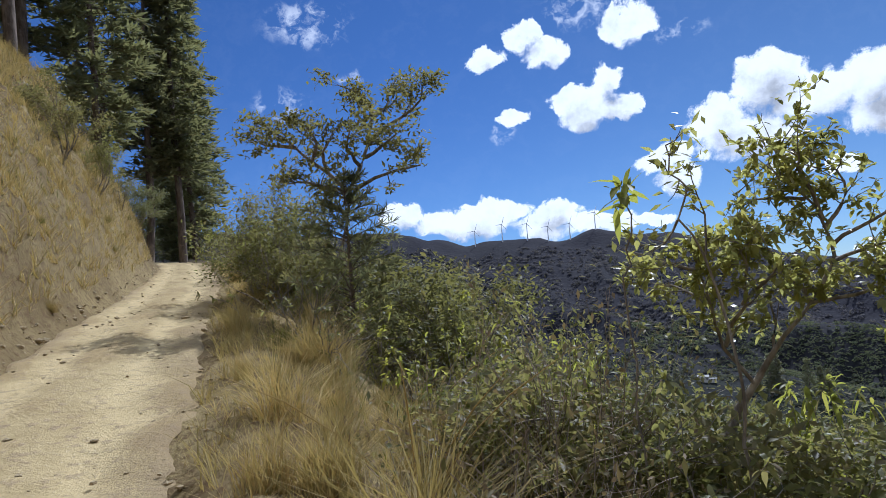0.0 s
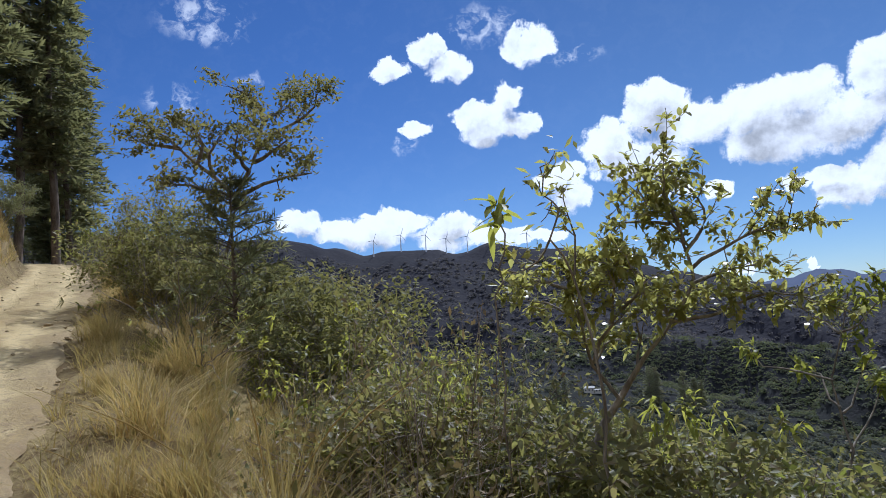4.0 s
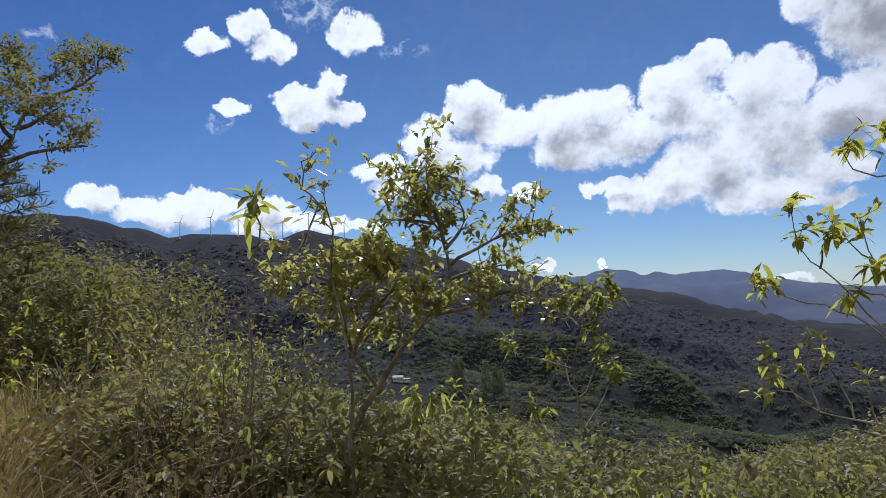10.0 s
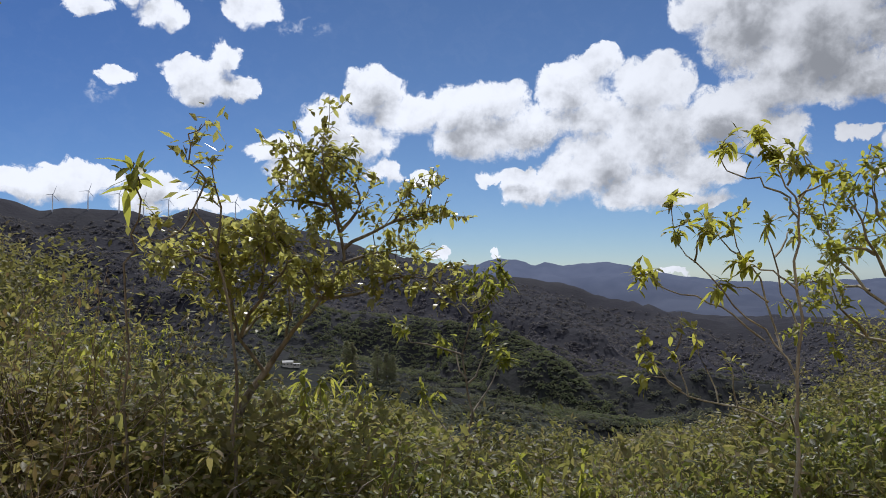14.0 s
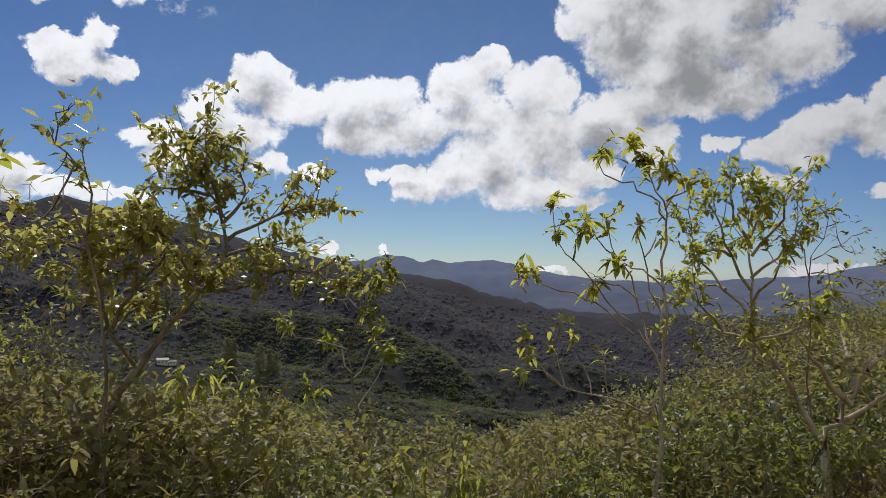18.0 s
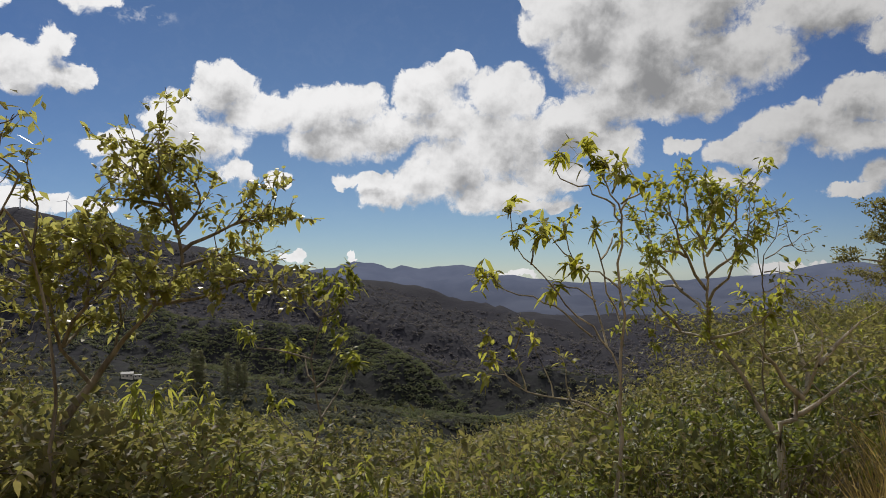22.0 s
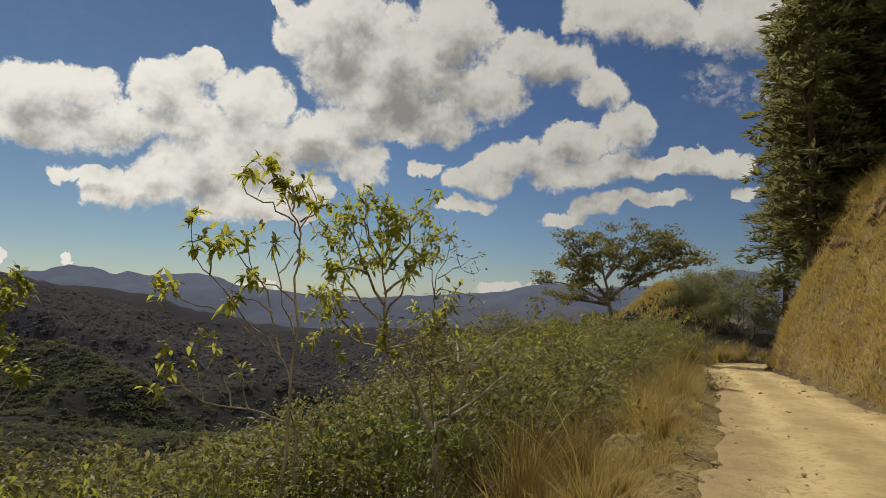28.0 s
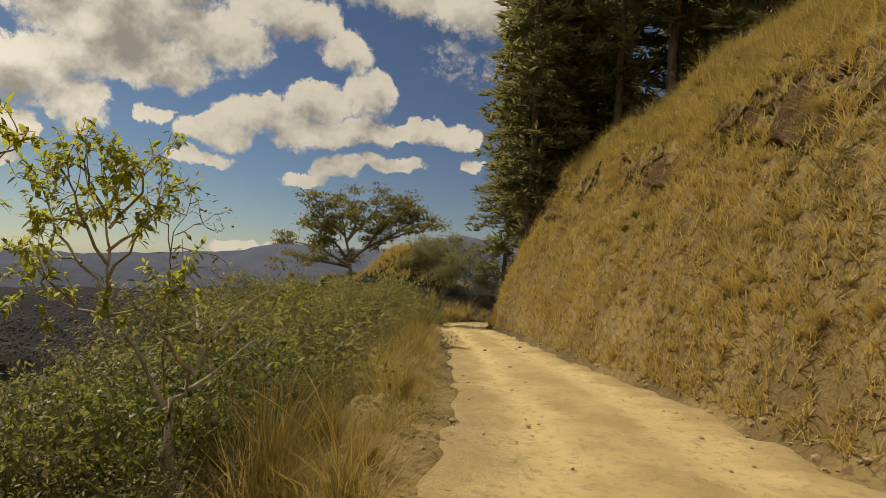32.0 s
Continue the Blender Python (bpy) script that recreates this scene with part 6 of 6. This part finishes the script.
# ---------------------------------------------------------------- grass on the cut banks
def along_road(rg, n, s0, s1, b0, b1, power=1.0):
    """Places beside the road: x between two stretches of its line, b metres off its edge (uphill positive)."""
    k = rg.uniform(s0, s1, n) * (len(LINE) - 1)
    i = k.astype(int)
    b = b0 + (b1 - b0) * rg.random(n) ** power
    side = np.stack([LINE_DIR[i, 1], -LINE_DIR[i, 0]], 1)
    off = np.where(b > 0, LINE_HALF[i] + b, -LINE_HALF[i] + b)
    p = LINE[i, :2] + side * off[:, None] + LINE_DIR[i] * rg.uniform(-0.2, 0.2, n)[:, None]
    return p[:, 0], p[:, 1]


def grass_sheet(name, seed, n, s0, s1, b0, b1, per, tall, spread, width, mat, label, patch=-9.0):
    rg = np.random.default_rng(seed)
    x, y = along_road(rg, n, s0, s1, b0, b1)
    keep = wave(x, y, 2.4, seed) + 0.5 * wave(x, y, 0.8, seed + 1) > patch
    x, y = x[keep], y[keep]
    roots = np.stack([x, y, land_height(x, y) - 0.03], 1)
    h = tall * rg.uniform(0.6, 1.4, len(x)) * (1 + 0.35 * wave(x, y, 3.0, seed + 2))
    ob = new(name, mesh_from(name, *blades(rg, roots, per, h, spread, width), mat))
    return tagged(ob, label, "grass", kind="stuff")


NEAR = np.argmin(np.hypot(LINE[:, 0], LINE[:, 1])) / (len(LINE) - 1)


def share(x, y):
    return float(np.argmin(np.hypot(LINE[:, 0] - x, LINE[:, 1] - y)) / (len(LINE) - 1))


S_UP, S_DOWN = share(-9, 35), share(41, -9)
grass_sheet("bank_grass", 81, 33000, share(-0.6, -1.6), S_DOWN, 0.12, 9.5, 7, 0.32, 1.35, 0.012, M_STRAW, "dry straw-coloured grass matted over the cut bank")
grass_sheet("bank_grass", 84, 9500, S_UP, share(-2.7, 5), 0.3, 9.0, 7, 0.38, 1.2, 0.011, M_STRAW, "dry straw-coloured grass matted over the cut bank")
grass_sheet("bank_green_grass", 87, 7000, share(-0.6, -1.6), S_DOWN, 1.2, 9.5, 8, 0.27, 1.0, 0.006, M_GREENGRASS, "greenish grass in patches on the bank", 0.05)
grass_sheet("bank_green_grass", 90, 3000, S_UP, share(-2.7, 5), 1.0, 9.0, 8, 0.27, 1.0, 0.006, M_GREENGRASS, "greenish grass in patches on the bank", 0.3)
grass_sheet("crest_grass", 93, 3600, share(2, -3), S_DOWN, 3.6, 11, 14, 0.75, 0.7, 0.007, M_STRAW, "long yellow grass along the top of the bank")
grass_sheet("verge_grass", 96, 5200, S_UP, S_DOWN, -2.2, -0.25, 8, 0.20, 1.2, 0.004, M_STRAW, "short dry grass on the road's outer verge")
grass_sheet("slope_grass", 99, 1500, share(-4.4, 13), S_DOWN, -9.0, -1.2, 8, 0.5, 0.8, 0.006, M_GREENGRASS, "rank grass between the shrubs on the slope")

grass_sheet("verge_long_grass", 102, 800, share(-4.4, 13.7), share(-0.6, -1.6), -3.0, -0.1, 10, 0.32, 1.0, 0.005, M_STRAW, "long bleached grass on the outer verge uphill", 0.0)
grass_sheet("verge_long_grass", 105, 1500, share(2, -3), share(22, -4), -2.3, -0.45, 10, 0.30, 0.8, 0.005, M_STRAW, "long golden grass on the outer verge downhill", -0.2)
# ---------------------------------------------------------------- separate tufts on the verge
rng = np.random.default_rng(15)
tufts = [tuft(111, 0.55, 240, M_STRAW, "dry straw-coloured grass tuft on the road's verge"), tuft(112, 0.8, 260, M_STRAW, "tall arching tuft of dry grass on the verge", 0.005, 0.95),
         tuft(113, 0.45, 240, M_GREENGRASS, "grass tuft still green at its heart"), tuft(114, 1.05, 200, M_STRAW, "tall upright golden grass tuft", 0.005, 0.45)]
seen = set()
for i in range(190):
    x, y = (float(v[0]) for v in along_road(rng, 1, share(-6, 22), S_DOWN, -2.6, -0.4))
    if math.hypot(x - 0.6, y + 0.3) < 1.3:
        continue
    k = int(rng.choice([0, 1, 2, 3, 1, 0]))
    s = rng.uniform(0.65, 1.35)
    m = pose(x, y, hgt(x, y), 0, 0, rng.uniform(0, 360)) @ Matrix.Diagonal((s, s, s, 1))
    if k in seen:
        copy_thing(tufts[k], m).matrix_basis = m
    else:
        seen.add(k)
        tufts[k].matrix_basis = m

for i in range(170):
    up = i < 105
    x, y = (float(v[0]) for v in along_road(rng, 1, share(4, -3.3) if up else S_UP, share(28, -4.5) if up else share(-3, 7), 0.2, 6.5))
    s = rng.uniform(0.35, 0.75)
    m = pose(x, y, hgt(x, y), 0, 0, rng.uniform(0, 360)) @ Matrix.Diagonal((s * 1.2, s * 1.2, s, 1))
    copy_thing(tufts[int(rng.choice([0, 1, 2, 0]))], m).matrix_basis = m

rk = np.random.default_rng(301)
kx, ky = rk.normal(63, 2.6, 1500), rk.normal(-2.2, 2.0, 1500)
knoll = new("knoll_grass", mesh_from("knoll_grass", *blades(rk, np.stack([kx, ky, land_height(kx, ky) - 0.05], 1), 8, np.full(1500, 0.7), 1.0, 0.03), M_STRAW))
tagged(knoll, "yellow dry grass on a knoll beyond the bend", "grass", kind="stuff")
# low weeds rooted in the banks
for i in range(46):
    up = i < 26
    x, y = (float(v[0]) for v in along_road(rng, 1, share(4, -3.3) if up else S_UP, share(32, -4.6) if up else share(-3, 7), 0.8, 7.5))
    s = rng.uniform(0.10, 0.28)
    m = pose(x, y, hgt(x, y), 0, 0, rng.uniform(0, 360)) @ Matrix.Diagonal((s * 1.3, s * 1.3, s, 1))
    weed = copy_thing(kinds[int(rng.choice([0, 2, 8, 5]))], m)
    weed.matrix_basis = m
    weed.name = "bank_weed"
    tagged(weed, "low weedy bush rooted in the cut bank", "shrub", "weeds on the bank")

# ---------------------------------------------------------------- loose stones and crumbled soil
def lumps(name, seed, xs, ys, sizes, mat, label, lift=0.3, flatten=0.6):
    rg = np.random.default_rng(seed)
    bv, bf = ico()
    n = len(xs)
    z = land_height(xs, ys)
    turn = rg.uniform(0, 6.283, n)
    v = bv[None] * rg.uniform(0.7, 1.25, (n, len(bv), 1)) * sizes[:, None, None] * np.stack([rg.uniform(0.7, 1.5, n), np.ones(n), np.full(n, flatten)], 1)[:, None]
    c, s = np.cos(turn)[:, None], np.sin(turn)[:, None]
    v = np.stack([v[..., 0] * c - v[..., 1] * s, v[..., 0] * s + v[..., 1] * c, v[..., 2]], -1)
    v = v + np.stack([xs, ys, z + sizes * lift], 1)[:, None]
    f = (bf[None] + (np.arange(n) * len(bv))[:, None, None]).reshape(-1, 3)
    ob = new(name, mesh_from(name, v.reshape(-1, 3), f, mat, flat=True))
    return tagged(ob, label, "stones", kind="stuff")


rg = np.random.default_rng(201)
x, y = along_road(rg, 2600, S_UP, S_DOWN, -3.0, -0.2)
k = rg.uniform(0, 1, 3400)
i = ((S_UP + (S_DOWN - S_UP) * k) * (len(LINE) - 1)).astype(int)
w = LINE_HALF[i] * rg.uniform(-1.0, 1.0, len(i))
edge_bias = rg.random(len(i)) < 0.45
w = np.where(edge_bias, LINE_HALF[i] * np.sign(w) * rg.uniform(0.8, 1.12, len(i)), w)
x = LINE[i, 0] + LINE_DIR[i, 1] * w + rg.uniform(-.2, .2, len(i))
y = LINE[i, 1] - LINE_DIR[i, 0] * w + rg.uniform(-.2, .2, len(i))
lumps("gravel", 202, x, y, 0.008 + 0.03 * rg.random(len(i)) ** 4, M_STONE, "loose pale gravel strewn over the road", 0.35)
i2 = rg.integers(0, len(i), 320)
lumps("road_stones", 207, x[i2], y[i2], 0.02 + 0.045 * rg.random(320) ** 2, M_STONE, "half-sunk stones standing out of the road", 0.1, 0.6)
x, y = along_road(rg, 420, S_UP, S_DOWN, 0.0, 0.3)
lumps("edge_stones", 203, x, y, 0.02 + 0.07 * rg.random(len(x)) ** 3, M_STONE, "stones and crumbled earth at the foot of the bank", 0.2)
x, y = along_road(rg, 300, share(3, -3), S_DOWN, 2.9, 3.4)
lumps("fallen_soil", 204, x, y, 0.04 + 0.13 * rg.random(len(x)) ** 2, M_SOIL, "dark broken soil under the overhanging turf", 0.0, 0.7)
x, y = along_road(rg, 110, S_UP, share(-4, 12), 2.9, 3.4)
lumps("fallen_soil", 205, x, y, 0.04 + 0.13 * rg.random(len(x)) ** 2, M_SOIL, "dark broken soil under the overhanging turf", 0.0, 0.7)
x, y = along_road(rg, 200, share(3, -3), S_DOWN, 0.3, 7.5)
lumps("bank_clods", 206, x, y, 0.03 + 0.09 * rg.random(len(x)) ** 2, M_STONE, "clods and stones showing through the grass of the bank", 0.1, 0.7)


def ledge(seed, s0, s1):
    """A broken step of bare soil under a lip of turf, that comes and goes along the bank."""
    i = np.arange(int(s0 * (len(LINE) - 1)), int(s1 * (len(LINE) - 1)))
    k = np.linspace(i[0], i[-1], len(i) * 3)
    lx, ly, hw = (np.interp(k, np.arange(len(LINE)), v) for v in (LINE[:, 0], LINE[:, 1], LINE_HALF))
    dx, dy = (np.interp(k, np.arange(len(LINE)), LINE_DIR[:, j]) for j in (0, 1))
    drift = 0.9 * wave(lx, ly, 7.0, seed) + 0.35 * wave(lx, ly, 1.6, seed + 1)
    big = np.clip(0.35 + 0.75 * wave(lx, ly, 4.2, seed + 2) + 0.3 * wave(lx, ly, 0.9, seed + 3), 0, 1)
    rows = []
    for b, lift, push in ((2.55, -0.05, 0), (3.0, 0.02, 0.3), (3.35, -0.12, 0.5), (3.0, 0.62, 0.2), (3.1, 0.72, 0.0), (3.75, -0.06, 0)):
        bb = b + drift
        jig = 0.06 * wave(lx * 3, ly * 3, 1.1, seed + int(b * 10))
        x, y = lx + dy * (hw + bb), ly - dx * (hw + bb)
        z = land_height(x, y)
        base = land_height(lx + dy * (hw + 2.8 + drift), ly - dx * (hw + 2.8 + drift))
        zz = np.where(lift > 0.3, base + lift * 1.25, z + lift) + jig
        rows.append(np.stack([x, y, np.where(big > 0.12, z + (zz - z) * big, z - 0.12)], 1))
    v = np.stack(rows, 1)
    n, m = v.shape[:2]
    a, c = np.meshgrid(np.arange(n - 1), np.arange(m - 1), indexing="ij")
    q = np.stack([a * m + c, a * m + c + 1, (a + 1) * m + c + 1, (a + 1) * m + c], -1).reshape(-1, 4)
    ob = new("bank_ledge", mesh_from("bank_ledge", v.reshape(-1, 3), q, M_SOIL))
    return tagged(ob, "dark broken soil step under overhanging turf", "bank", kind="structure")


ledge(401, share(2, -3), S_DOWN)
ledge(411, S_UP, share(-3, 7))
